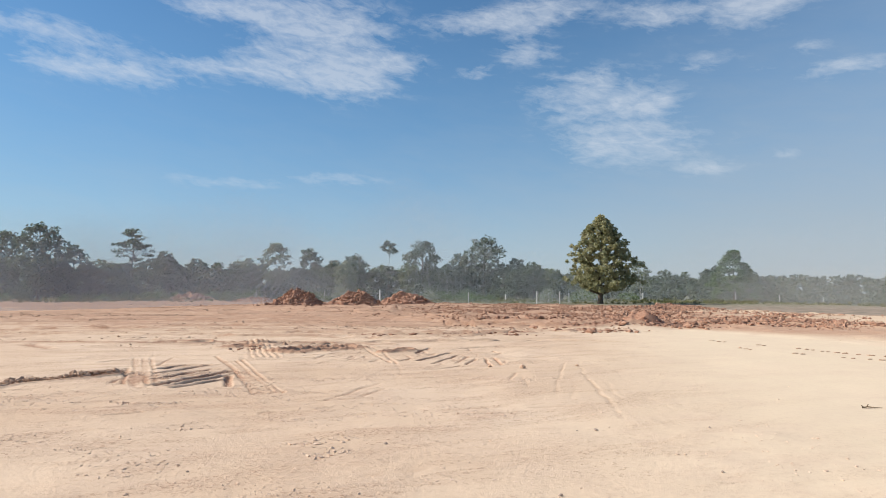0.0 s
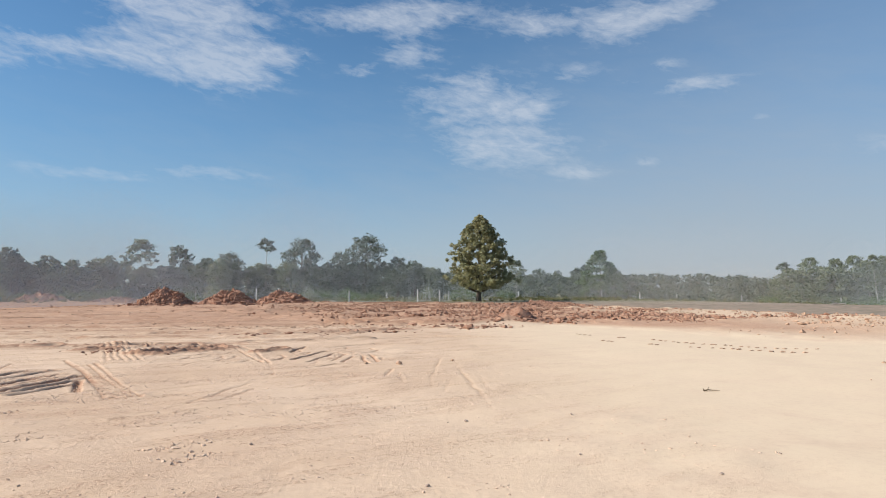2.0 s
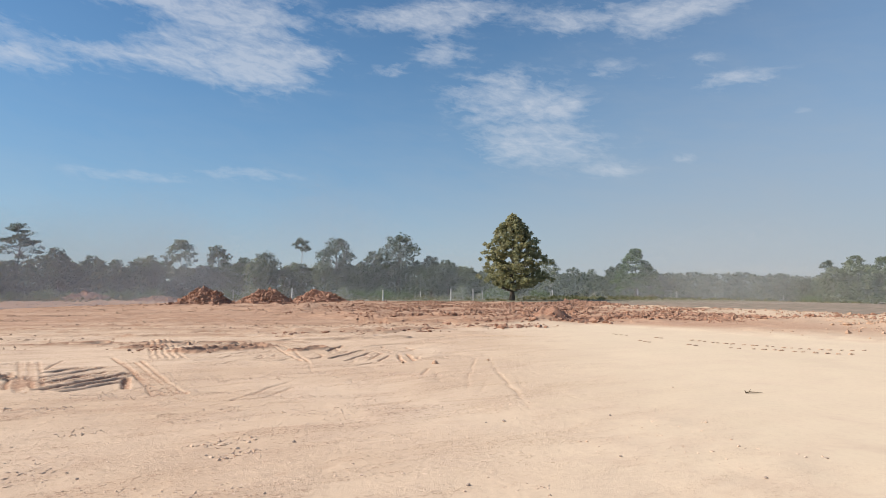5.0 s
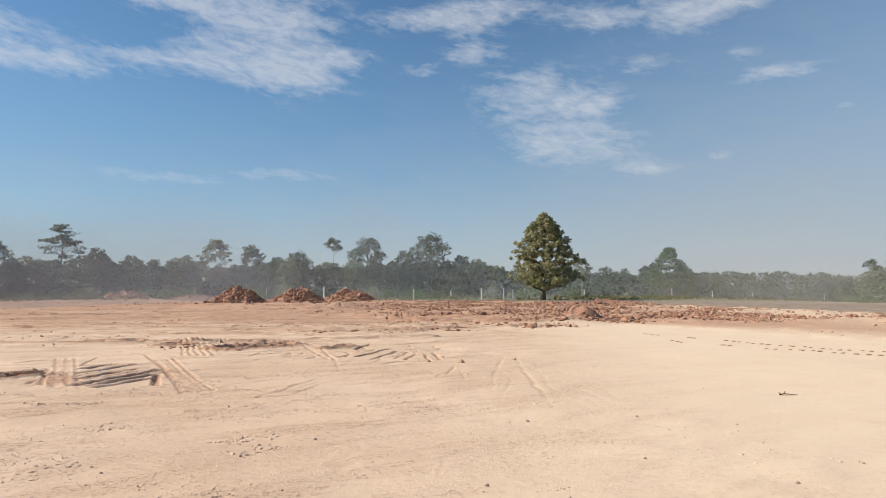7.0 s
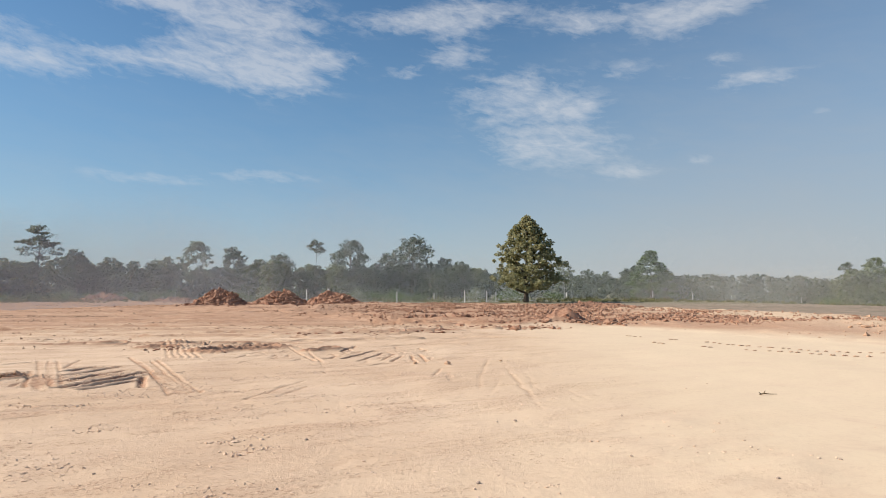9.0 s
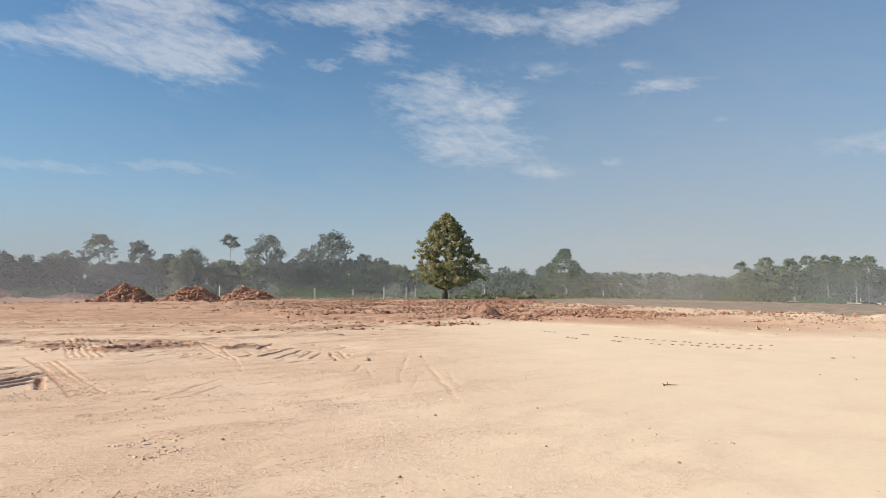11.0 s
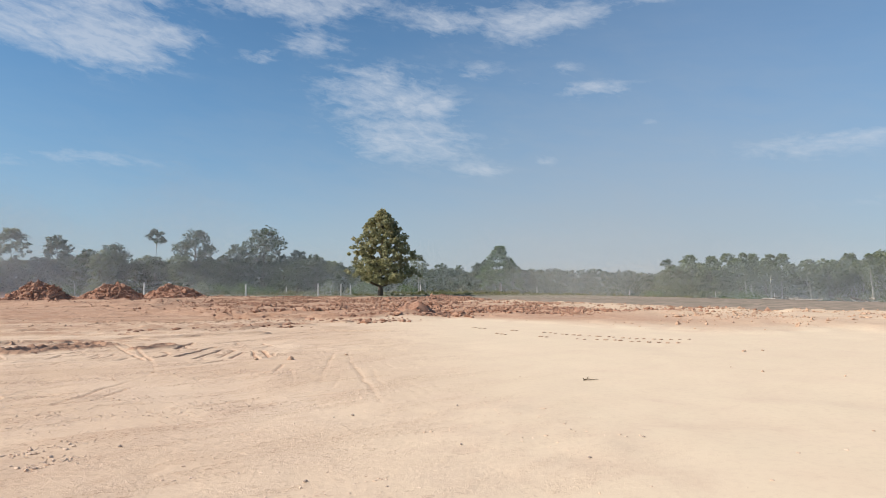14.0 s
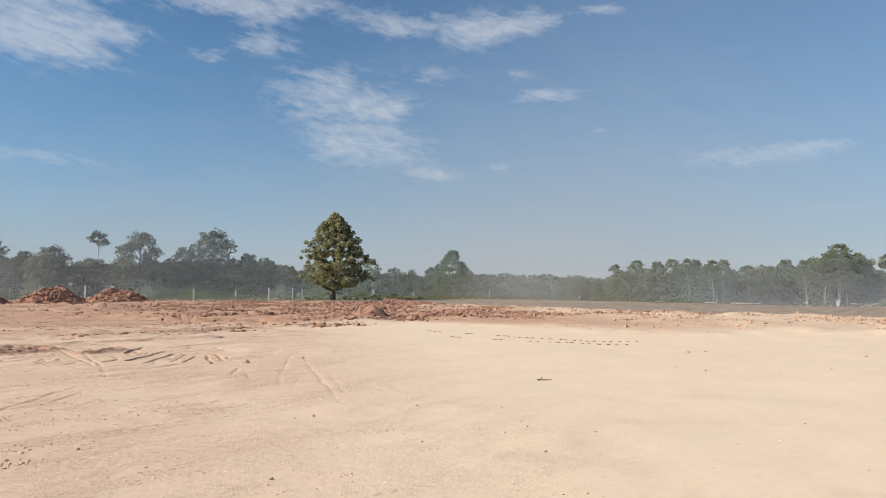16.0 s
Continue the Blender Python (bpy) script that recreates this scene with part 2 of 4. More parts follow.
def clod_soil(name, a, b, c):
    m, t, s = material(name)
    pos = t.nodes.new("ShaderNodeNewGeometry")
    fine = noise_node(t, pos.outputs["Position"], 5.0, 5, 0.65).outputs["Fac"]
    col = mix_node(t, pos.outputs["Random Per Island"], a, b)
    col = mix_node(t, ramp_node(t, fine, 0.42, 0.7), col, c)
    t.links.new(col, s.inputs["Base Color"])
    s.inputs["Roughness"].default_value, s.inputs["Specular IOR Level"].default_value = 0.95, 0.15
    bump(t, fine, 0.6, 0.05, s)
    return m


def leaf(name, a, b, through_light=0.4, dry=None):
    m, t, s = material(name)
    geo = t.nodes.new("ShaderNodeNewGeometry")
    big = noise_node(t, geo.outputs["Position"], 0.5, 3).outputs["Fac"]
    col = mix_node(t, geo.outputs["Random Per Island"], a, b)
    if dry:
        col = mix_node(t, ramp_node(t, big, 0.5, 0.68), col, dry)
    t.links.new(col, s.inputs["Base Color"])
    s.inputs["Roughness"].default_value, s.inputs["Specular IOR Level"].default_value = 0.6, 0.3
    tr = t.nodes.new("ShaderNodeBsdfTranslucent")
    t.links.new(col, tr.inputs[0])
    mx = t.nodes.new("ShaderNodeMixShader")
    mx.inputs[0].default_value = through_light
    t.links.new(s.outputs[0], mx.inputs[1])
    t.links.new(tr.outputs[0], mx.inputs[2])
    t.links.new(mx.outputs[0], t.nodes["Material Output"].inputs[0])
    return m


def mottled(name, a, b, scale, roughness, relief=0.3, stretch=(1, 1, 1)):
    m, t, s = material(name)
    co = t.nodes.new("ShaderNodeTexCoord").outputs["Object"]
    v = vec_node(t, "MULTIPLY", co, stretch).outputs[0]
    n = noise_node(t, v, scale, 5, 0.65).outputs["Fac"]
    n2 = noise_node(t, v, scale * 6, 4, 0.7).outputs["Fac"]
    col = mix_node(t, ramp_node(t, n, 0.35, 0.65), a, b)
    col = mix_node(t, math_node(t, "MULTIPLY", ramp_node(t, n2, 0.55, 0.7), 0.4), col, tuple(v * 0.6 for v in a))
    t.links.new(col, s.inputs["Base Color"])
    s.inputs["Roughness"].default_value = roughness
    bump(t, n2, relief, 0.02, s)
    return m


M_GROUND = soil_ground()
M_CLOD = clod_soil("red_clod_soil", (0.33, 0.18, 0.118), (0.455, 0.275, 0.188), (0.23, 0.12, 0.076))
M_PILE = clod_soil("dumped_red_soil", (0.33, 0.172, 0.11), (0.50, 0.30, 0.205), (0.25, 0.118, 0.072))
M_CRUMB = clod_soil("pale_crumb_soil", (0.62, 0.445, 0.325), (0.70, 0.525, 0.395), (0.56, 0.395, 0.285))
M_TANCLOD = clod_soil("tan_clod_soil", (0.44, 0.285, 0.19), (0.54, 0.375, 0.26), (0.36, 0.22, 0.145))
M_LEAF_MAIN = leaf("dusty_broad_leaf", (0.25, 0.25, 0.125), (0.46, 0.44, 0.25), 0.45, (0.36, 0.325, 0.18))
M_LEAF_DARK = leaf("forest_leaf", (0.085, 0.115, 0.07), (0.17, 0.195, 0.13), 0.45)
M_LEAF_MID = leaf("forest_leaf_mid", (0.14, 0.17, 0.095), (0.28, 0.305, 0.18), 0.45)
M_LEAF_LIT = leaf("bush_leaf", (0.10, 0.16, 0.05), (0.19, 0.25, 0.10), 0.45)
M_LEAF_PALE = leaf("pale_bush_leaf", (0.22, 0.25, 0.16), (0.36, 0.38, 0.27), 0.45)
M_PALM = leaf("palm_frond", (0.10, 0.12, 0.06), (0.20, 0.20, 0.11), 0.2)
M_GRASS = leaf("dry_grass", (0.14, 0.16, 0.06), (0.30, 0.27, 0.13), 0.3)
M_BARK = mottled("brown_bark", (0.13, 0.095, 0.07), (0.24, 0.19, 0.15), 3.0, 0.9, 0.5, (1, 1, 0.3))
M_BARK_DARK = mottled("dark_bark", (0.075, 0.058, 0.045), (0.14, 0.11, 0.085), 3.0, 0.9, 0.5, (1, 1, 0.3))
M_BARK_PALE = mottled("pale_bark", (0.36, 0.335, 0.29), (0.54, 0.51, 0.46), 2.0, 0.85, 0.4, (1, 1, 0.4))
M_CONCRETE = mottled("weathered_concrete", (0.55, 0.54, 0.51), (0.72, 0.71, 0.68), 4.0, 0.9, 0.3)
M_DEADWOOD = mottled("bleached_wood", (0.30, 0.265, 0.225), (0.47, 0.425, 0.37), 5.0, 0.9, 0.4)
M_TWIG = mottled("dry_twig", (0.16, 0.11, 0.06), (0.28, 0.2, 0.12), 20.0, 0.9, 0.4)
# bluish white of the added threads that imitate haze before the trees
M_HAZE = leaf("pale_haze_threads", (0.58, 0.615, 0.66), (0.63, 0.66, 0.70), 0.5)
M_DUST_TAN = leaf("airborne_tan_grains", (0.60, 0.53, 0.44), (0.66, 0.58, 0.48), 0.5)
M_STONE = mottled("small_stone", (0.30, 0.22, 0.17), (0.45, 0.35, 0.28), 15.0, 0.9, 0.4)

# ---- mesh helpers ----
RNG = np.random.default_rng(7)


def mesh_data(name, verts, faces, mat, smooth=False):
    """A mesh from arrays; faces: one array, or several, of 3 or 4 corners."""
    verts = np.asarray(verts, np.float32).reshape(-1, 3)
    groups = [np.asarray(f, np.int32) for f in (faces if isinstance(faces, list) else [faces]) if len(f)]
    me = bpy.data.meshes.new(name)
    corner = np.concatenate([g.ravel() for g in groups])
    count = np.concatenate([np.full(len(g), g.shape[1], np.int32) for g in groups])
    me.vertices.add(len(verts))
    me.vertices.foreach_set("co", verts.ravel())
    me.loops.add(len(corner))
    me.loops.foreach_set("vertex_index", corner)
    me.polygons.add(len(count))
    me.polygons.foreach_set("loop_start", np.concatenate([[0], np.cumsum(count)[:-1]]).astype(np.int32))
    me.polygons.foreach_set("use_smooth", np.full(len(count), smooth))
    me.materials.append(mat)
    me.update(calc_edges=True)
    return me


def part(name, verts, faces, mat, parent, label="", smooth=False):
    ob = new(name, mesh_data(name, verts, faces, mat, smooth))
    ob.parent = parent
    return tagged(ob, label=label)


def thing(name, m, label, category, group=""):
    ob = new(name)
    ob.empty_display_size = 0.3
    ob.matrix_world = m
    return tagged(ob, label=label, category=category, group=group)


def lattice(ix, iy, seed):
    h = (ix.astype(np.int64) * 374761393 + iy.astype(np.int64) * 668265263 + seed * 974711) & 0x7FFFFFFF
    h = ((h ^ (h >> 13)) * 1274126177) & 0x7FFFFFFF
    return ((h ^ (h >> 16)) & 0xFFFF) / 65535.0


def vnoise(x, y, seed):
    ix, iy = np.floor(x), np.floor(y)
    u, v = x - ix, y - iy
    u, v = u * u * (3 - 2 * u), v * v * (3 - 2 * v)
    a, b = lattice(ix, iy, seed), lattice(ix + 1, iy, seed)
    c, d = lattice(ix, iy + 1, seed), lattice(ix + 1, iy + 1, seed)
    return (a + (b - a) * u) * (1 - v) + (c + (d - c) * u) * v - 0.5


def fbm(x, y, scale, octaves, seed, gain=0.5):
    total, amp = np.zeros_like(x), 1.0
    for k in range(octaves):
        total += amp * vnoise(x / scale + 17.3 * k, y / scale - 9.1 * k, seed + k)
        scale, amp = scale * 0.5, amp * gain
    return total


def smooth(v, lo, hi):
    s = np.clip((v - lo) / (hi - lo), 0, 1)
    return s * s * (3 - 2 * s)


# ---- the ground ----
NEAR_X = [-80, -25, -10, -4, 0, 6, 11, 14, 19.5, 23, 27, 32]
NEAR_Y = [78, 66, 52, 42, 36, 33, 31, 24, 18.5, 13.5, 6, -6]
FAR_X = [-80, -20, 0, 13, 24, 28.5, 29.5, 31, 34, 37, 42, 50]
FAR_Y = [118, 103, 93, 88, 76, 54, 38, 29, 22.5, 17, 8, -10]


def zones(x, y):
    """How red and cloddy the soil is, and how far it is open field, at places on the plan."""
    wob = fbm(x, y, 9.0, 3, 40) * 5
    near, far = np.interp(x, NEAR_X, NEAR_Y), np.interp(x, FAR_X, FAR_Y)
    inside = smooth(y + wob - near, -1.5, 5.0) * (1 - smooth(y + wob * 0.6 - far, -2.0, 3.0))
    field = smooth(y + wob * 0.6 - far, 0.0, 6.0)
    tan = smooth(x, 14, 26)
    return inside, field, tan


GROOVES = []


def groove(points, w, d, lip=0.5, wander=0.05):
    GROOVES.append((points, w, d, lip, wander))


# trench with a thrown-up edge, and the crossing wheel marks beside it
def track(points, w, d, lip, wander):
    """A narrow wheel mark; wide hollows stay as they are."""
    if w < 0.14 and points[0][0] < -3:
        w, d, lip, wander = max(0.034, (0.75 if w >= 0.065 else 0.6) * w), (0.85 if w >= 0.065 else 0.65) * d, 0.28 * lip, wander * 0.4
    elif w < 0.14 and points[0][1] > 14.5 and points[0][0] < 1.2:
        w, d, lip, wander = max(0.034, 0.6 * w), 0.75 * d, 0.3 * lip, wander * 0.5
    elif w < 0.14:
        w, d, lip, wander = max(0.028, 0.45 * w), 0.3 * d, 0.1 * lip, wander * 0.5
    groove(points, w, d, lip, wander)


groove([(-10.6, 6.8), (-9.0, 10.4), (-8.38, 11.74), (-7.82, 12.45), (-7.53, 12.8), (-7.49, 13.11), (-7.23, 13.35), (-7.09, 13.79)], 0.07, 0.075, 0.5, 0.2)
track([(-8.12, 13.32), (-7.91, 13.94), (-7.45, 14.40)], 0.05, 0.05, 0.6, 0.08)
track([(-6.51, 12.05), (-6.67, 12.73)], 0.045, 0.05, 0.5, 0.06)
track([(-6.21, 11.96), (-7.44, 14.50)], 0.05, 0.05, 0.5, 0.06)
track([(-8.66, 15.69), (-8.60, 16.06), (-8.31, 16.29)], 0.07, 0.06, 0.7, 0.15)
track([(-8.36, 16.70), (-5.76, 11.53)], 0.045, 0.03, 0.6, 0.05)
track([(-8.11, 16.68), (-6.57, 13.48), (-5.58, 11.65)], 0.045, 0.03, 0.6, 0.05)
track([(-7.90, 16.66), (-5.33, 11.50)], 0.045, 0.03, 0.6, 0.05)
track([(-7.82, 16.26), (-5.55, 11.52)], 0.04, 0.02, 0.6, 0.05)
track([(-7.37, 14.49), (-5.82, 11.53)], 0.04, 0.025, 0.6, 0.05)
track([(-8.26, 16.69), (-5.60, 11.39)], 0.04, 0.02, 0.6, 0.05)
track([(-6.96, 15.00), (-7.47, 16.91)], 0.05, 0.05, 0.5, 0.05)
track([(-6.52, 14.44), (-6.47, 14.96), (-5.79, 15.14)], 0.06, 0.06, 0.5, 0.08)
track([(-5.79, 13.70), (-5.59, 14.37), (-5.42, 14.57)], 0.045, 0.05, 0.5, 0.05)
for line, w, d in (([(-6.36, 13.74), (-5.81, 15.11)], 0.09, 0.08), ([(-5.55, 11.9), (-5.24, 12.95), (-4.87, 13.94)], 0.11, 0.12), ([(-5.06, 11.62), (-4.54, 12.7)], 0.07, 0.075),
                   ([(-5.3, 11.75), (-4.72, 13.2)], 0.065, 0.07), ([(-6.0, 12.9), (-5.45, 14.3)], 0.075, 0.075), ([(-6.69, 14.46), (-6.4, 15.18)], 0.07, 0.07)):
    groove(line, w, d, 0.2, 0.025)
track([(-4.64, 13.27), (-4.17, 11.83)], 0.07, 0.09, 0.4, 0.05)
track([(-4.28, 11.57), (-3.87, 11.54)], 0.04, 0.04, 0.4, 0.05)
track([(-6.42, 17.27), (-4.79, 14.02), (-3.39, 10.89)], 0.045, 0.04, 0.6, 0.04)
track([(-5.73, 16.11), (-4.29, 13.07), (-3.22, 10.94)], 0.04, 0.03, 0.6, 0.04)
track([(-5.47, 16.09), (-4.20, 13.33), (-3.05, 11.05)], 0.045, 0.04, 0.6, 0.04)
track([(-5.42, 16.35), (-3.65, 12.46), (-2.92, 11.04)], 0.05, 0.04, 0.9, 0.05)
track([(-6.05, 16.67), (-4.50, 13.44), (-3.29, 10.88)], 0.04, 0.02, 0.6, 0.05)
track([(-5.59, 16.10), (-4.22, 13.15), (-3.11, 10.93)], 0.04, 0.02, 0.6, 0.05)
track([(-6.89, 20.27), (-6.77, 20.68), (-6.33, 20.43)], 0.16, 0.16, 0.5, 0.15)
track([(-7.27, 20.10), (-6.97, 20.48)], 0.08, 0.06, 0.5, 0.1)
track([(-7.30, 22.10), (-6.97, 22.57)], 0.06, 0.05, 0.5, 0.1)
track([(-5.28, 18.63), (-4.96, 18.96)], 0.12, 0.10, 0.5, 0.1)
track([(-4.62, 18.41), (-4.37, 18.91), (-3.99, 19.44), (-3.33, 19.59)], 0.24, 0.24, 0.45, 0.2)
track([(-4.90, 20.74), (-4.44, 21.15), (-3.97, 21.58)], 0.08, 0.08, 0.6, 0.15)
track([(-5.82, 20.82), (-5.60, 22.45)], 0.06, 0.05, 0.5, 0.08)
track([(-4.76, 16.71), (-3.53, 16.91), (-2.75, 17.61)], 0.06, 0.04, 0.5, 0.08)
track([(-1.80, 18.54), (-1.55, 18.88), (-1.28, 19.23)], 0.14, 0.16, 0.5, 0.15)
track([(-2.97, 20.59), (-2.19, 18.05), (-1.52, 15.81)], 0.06, 0.03, 0.9, 0.05)
track([(-2.69, 20.78), (-1.87, 18.03), (-1.33, 15.54)], 0.06, 0.03, 0.9, 0.05)
track([(-1.02, 18.30), (-0.82, 19.39), (-0.66, 19.57)], 0.08, 0.10, 0.5, 0.06)
track([(-1.28, 17.50), (-0.52, 17.92)], 0.05, 0.05, 0.5, 0.06)
track([(-0.82, 16.29), (-0.42, 17.27), (-0.04, 18.23)], 0.09, 0.12, 0.5, 0.05)
track([(-0.45, 15.73), (0.19, 17.54)], 0.06, 0.07, 0.5, 0.05)
track([(-0.47, 14.55), (-0.22, 14.76), (0.25, 15.31)], 0.05, 0.05, 0.5, 0.06)
track([(0.11, 15.69), (0.47, 17.36)], 0.05, 0.05, 0.5, 0.06)
track([(0.39, 15.54), (0.66, 16.74)], 0.05, 0.05, 0.5, 0.06)
track([(-0.02, 19.52), (0.57, 20.09), (1.54, 20.66)], 0.07, 0.08, 0.9, 0.12)
track([(1.14, 17.01), (1.25, 15.48)], 0.05, 0.05, 0.6, 0.06)
track([(0.89, 16.73), (0.95, 15.02)], 0.05, 0.05, 0.6, 0.06)
track([(1.16, 12.80), (1.39, 13.90)], 0.05, 0.06, 0.6, 0.06)
track([(1.47, 13.41), (1.38, 11.77)], 0.04, 0.03, 0.6, 0.06)
track([(2.83, 15.89), (2.44, 14.14)], 0.05, 0.045, 0.3, 0.08)
track([(2.44, 14.14), (1.93, 11.88), (1.80, 10.94)], 0.04, 0.03, 0.3, 0.08)
track([(2.33, 12.08), (1.95, 10.45)], 0.04, 0.02, 0.3, 0.06)
track([(-2.05, 10.25), (-1.80, 10.85), (-1.66, 11.82), (-1.41, 12.32)], 0.045, 0.06, 0.5, 0.05)
track([(-1.41, 12.32), (-1.14, 12.87), (-1.13, 14.07), (-1.35, 15.80)], 0.04, 0.03, 0.6, 0.05)
track([(-1.55, 10.61), (-1.33, 11.26), (-1.24, 11.72)], 0.045, 0.05, 0.5, 0.05)
track([(-5.30, 9.94), (-4.90, 9.73), (-4.61, 9.90), (-4.18, 9.97)], 0.04, 0.03, 0.6, 0.08)
track([(-2.22, 10.01), (-2.07, 10.15)], 0.03, 0.03, 0.5, 0.08)
track([(-1.21, 6.96), (-1.09, 7.03)], 0.035, 0.05, 0.5, 0.06)
track([(-1.44, 6.79), (-1.29, 6.90)], 0.03, 0.025, 0.6, 0.08)
track([(-1.75, 7.22), (-1.48, 7.39), (-1.20, 7.59)], 0.03, 0.02, 0.7, 0.12)
track([(-0.58, 7.56), (-0.53, 7.65)], 0.025, 0.03, 0.6, 0.05)
groove([(-6.1, 12.9), (-5.1, 13.5)], 0.75, 0.02, 0.0, 0.2)
for k in range(5):
    groove([(-7.6 + 0.18 * k, 23.8), (-5.3 + 0.18 * k, 16.8)], 0.045, 0.015, 0.7, 0.05)
for line, deep in (([(3.22, 16.09), (2.78, 13.25), (2.47, 9.9)], 0.02), ([(2.73, 12.97), (2.34, 8.95)], 0.016), ([(3.59, 13.77), (3.5, 12.59)], 0.014), ([(2.97, 12.39), (2.73, 10.43)], 0.016),
                   ([(3.2, 10.56), (3.33, 9.59)], 0.012), ([(3.0, 10.11), (3.08, 9.53)], 0.012), ([(3.62, 10.32), (3.6, 9.79)], 0.01), ([(3.49, 16.06), (3.6, 15.37)], 0.016),
                   ([(4.82, 14.16), (4.79, 13.43)], 0.012), ([(5.87, 14.02), (5.92, 12.85)], 0.014), ([(0.0, 9.19), (0.48, 9.71)], 0.014), ([(-3.53, 8.08), (-3.28, 8.24)], 0.014)):
    groove(line, 0.026, deep * 0.4, 0.0, 0.05)
groove([(0.6, 34.6), (3.8, 32.9), (6.6, 31.9), (9.6, 33.6)], 0.35, 0.20, 0.9, 0.3)
groove([(5.5, 28.6), (8.2, 29.4)], 0.2, 0.10, 0.7, 0.2)
groove([(-3.4, 25.5), (0.6, 26.5), (3.2, 27.4)], 0.22, 0.10, 0.7, 0.2)
rr = random.Random(17)
for k in range(34):  # a fan of light scratches where a wheel turned
    x, y = rr.uniform(-4.2, 1.6), rr.uniform(14.8, 19.6)
    L, a = rr.uniform(0.5, 1.5), rr.uniform(0.9, 1.35) + 0.12 * x
    groove([(x, y), (x + 0.5 * L * math.cos(a), y + 0.5 * L * math.sin(a)), (x + L * math.cos(a + 0.35), y + L * math.sin(a + 0.35))], rr.uniform(0.03, 0.042), rr.uniform(0.015, 0.032), 0.12, 0.05)
rr = random.Random(3)
for k in range(150):  # long scrapes over the far left of the pad
    x, y = rr.uniform(-36, 2), rr.uniform(21, 60)
    L, a = rr.uniform(3, 12), rr.uniform(-0.25, 0.25)
    groove([(x, y), (x + L * math.cos(a) * 0.5, y + L * math.sin(a) * 0.5 + rr.uniform(-.3, .3)), (x + L * math.cos(a), y + L * math.sin(a))], rr.uniform(0.08, 0.18), rr.uniform(0.05, 0.1), 0.5, 0.15)
for k in range(130):  # short cross scrapes between them
    x, y = rr.uniform(-26, 4), rr.uniform(20, 52)
    L, a = rr.uniform(0.8, 3.5), rr.uniform(0.2, 0.9) * rr.choice((-1, 1, 1))
    groove([(x, y), (x + L * math.cos(a), y + L * math.sin(a))], rr.uniform(0.06, 0.12), rr.uniform(0.04, 0.08), 0.4, 0.12)
for k in range(22):  # faint scrapes nearer by
    x, y = rr.uniform(-7, 2), rr.uniform(5, 11)
    L, a = rr.uniform(0.3, 0.9), rr.uniform(0.1, 0.6)
    groove([(x, y), (x + L * math.cos(a), y + L * math.sin(a))], rr.uniform(0.035, 0.05), rr.uniform(0.008, 0.016), 0.5, 0.06)

TREADS = []          # rows of lug prints: a line on the plan, spacing
for line in ([(10.94, 20.02), (11.35, 18.71), (11.81, 18.14), (12.52, 16.87), (14.05, 15.94)], [(9.87, 18.39), (10.1, 17.87)], [(10.67, 17.33), (11.75, 16.13), (12.94, 15.03)],
             [(9.46, 23.26), (9.84, 22.28)], [(9.09, 20.11), (9.31, 19.24)], [(10.27, 21.2), (10.4, 20.86)]):
    TREADS.append(line)


def seg_dist(x, y, p, q):
    dx, dy = q[0] - p[0], q[1] - p[1]
    s = np.clip(((x - p[0]) * dx + (y - p[1]) * dy) / (dx * dx + dy * dy), 0, 1)
    return np.hypot(x - p[0] - s * dx, y - p[1] - s * dy)


def marks(x, y, z):
    """Presses the grooves and prints into the heights z of scattered places; works in place."""
    for points, w, d, lip, wander in GROOVES:
        reach = w * 3.2 + wander
        xs, ys = [p[0] for p in points], [p[1] for p in points]
        idx = np.nonzero((x > min(xs) - reach) & (x < max(xs) + reach) & (y > min(ys) - reach) & (y < max(ys) + reach))[0]
        if not len(idx):
            continue
        gx = x[idx] + vnoise(x[idx] / 0.5, y[idx] / 0.5, 77) * wander * 2
        gy = y[idx] + vnoise(x[idx] / 0.5, y[idx] / 0.5, 78) * wander * 2
        r = np.full(len(idx), 1e9)
        for p, q in zip(points, points[1:]):
            r = np.minimum(r, seg_dist(gx, gy, p, q))
        vary = 1 + 0.8 * vnoise(x[idx] / 0.7, y[idx] / 0.7, 79)
        crumbs = (0.35 if w > 0.15 else 0.12) * d * np.exp(-(r / (2.2 * w)) ** 2) * vnoise(x[idx] / 0.09, y[idx] / 0.09, 80) * 2
        z[idx] += crumbs + vary * (-d * np.exp(-(r / w) ** 2) + d * lip * np.exp(-((r - 1.9 * w) / (0.75 * w)) ** 2))


def terrain(x, y):
    x, y = np.asarray(x, float), np.asarray(y, float)
    inside, field, tan = zones(x, y)
    z = 0.07 * fbm(x, y, 7.0, 3, 1) + 0.022 * fbm(x, y, 1.3, 3, 5)
    scr = smooth(fbm(x, y, 3.5, 2, 31), 0.02, 0.35) * (1 - smooth(x, 3, 8)) * (1 - smooth(np.hypot(x, y), 22, 40))
    z += 0.05 * scr * np.abs(fbm(x * 0.5, y * 1.3, 0.5, 3, 33))
    left = (1 - smooth(x, 0, 6)) * smooth(y, 18, 26)
    z += 0.065 * left * fbm(x * 0.4, y, 1.1, 4, 50, 0.6)
    loose = inside * (1 - 0.55 * tan)
    z += loose * (0.14 + 0.24 * np.maximum(fbm(x, y, 1.8, 5, 9, 0.6), -0.12) + 0.5 * np.maximum(fbm(x, y, 8.0, 2, 60), 0))
    z += inside * tan * (0.09 + 0.22 * np.maximum(fbm(x, y, 1.6, 3, 62), 0))
    z += field * (0.12 * fbm(x, y, 5.0, 3, 12))
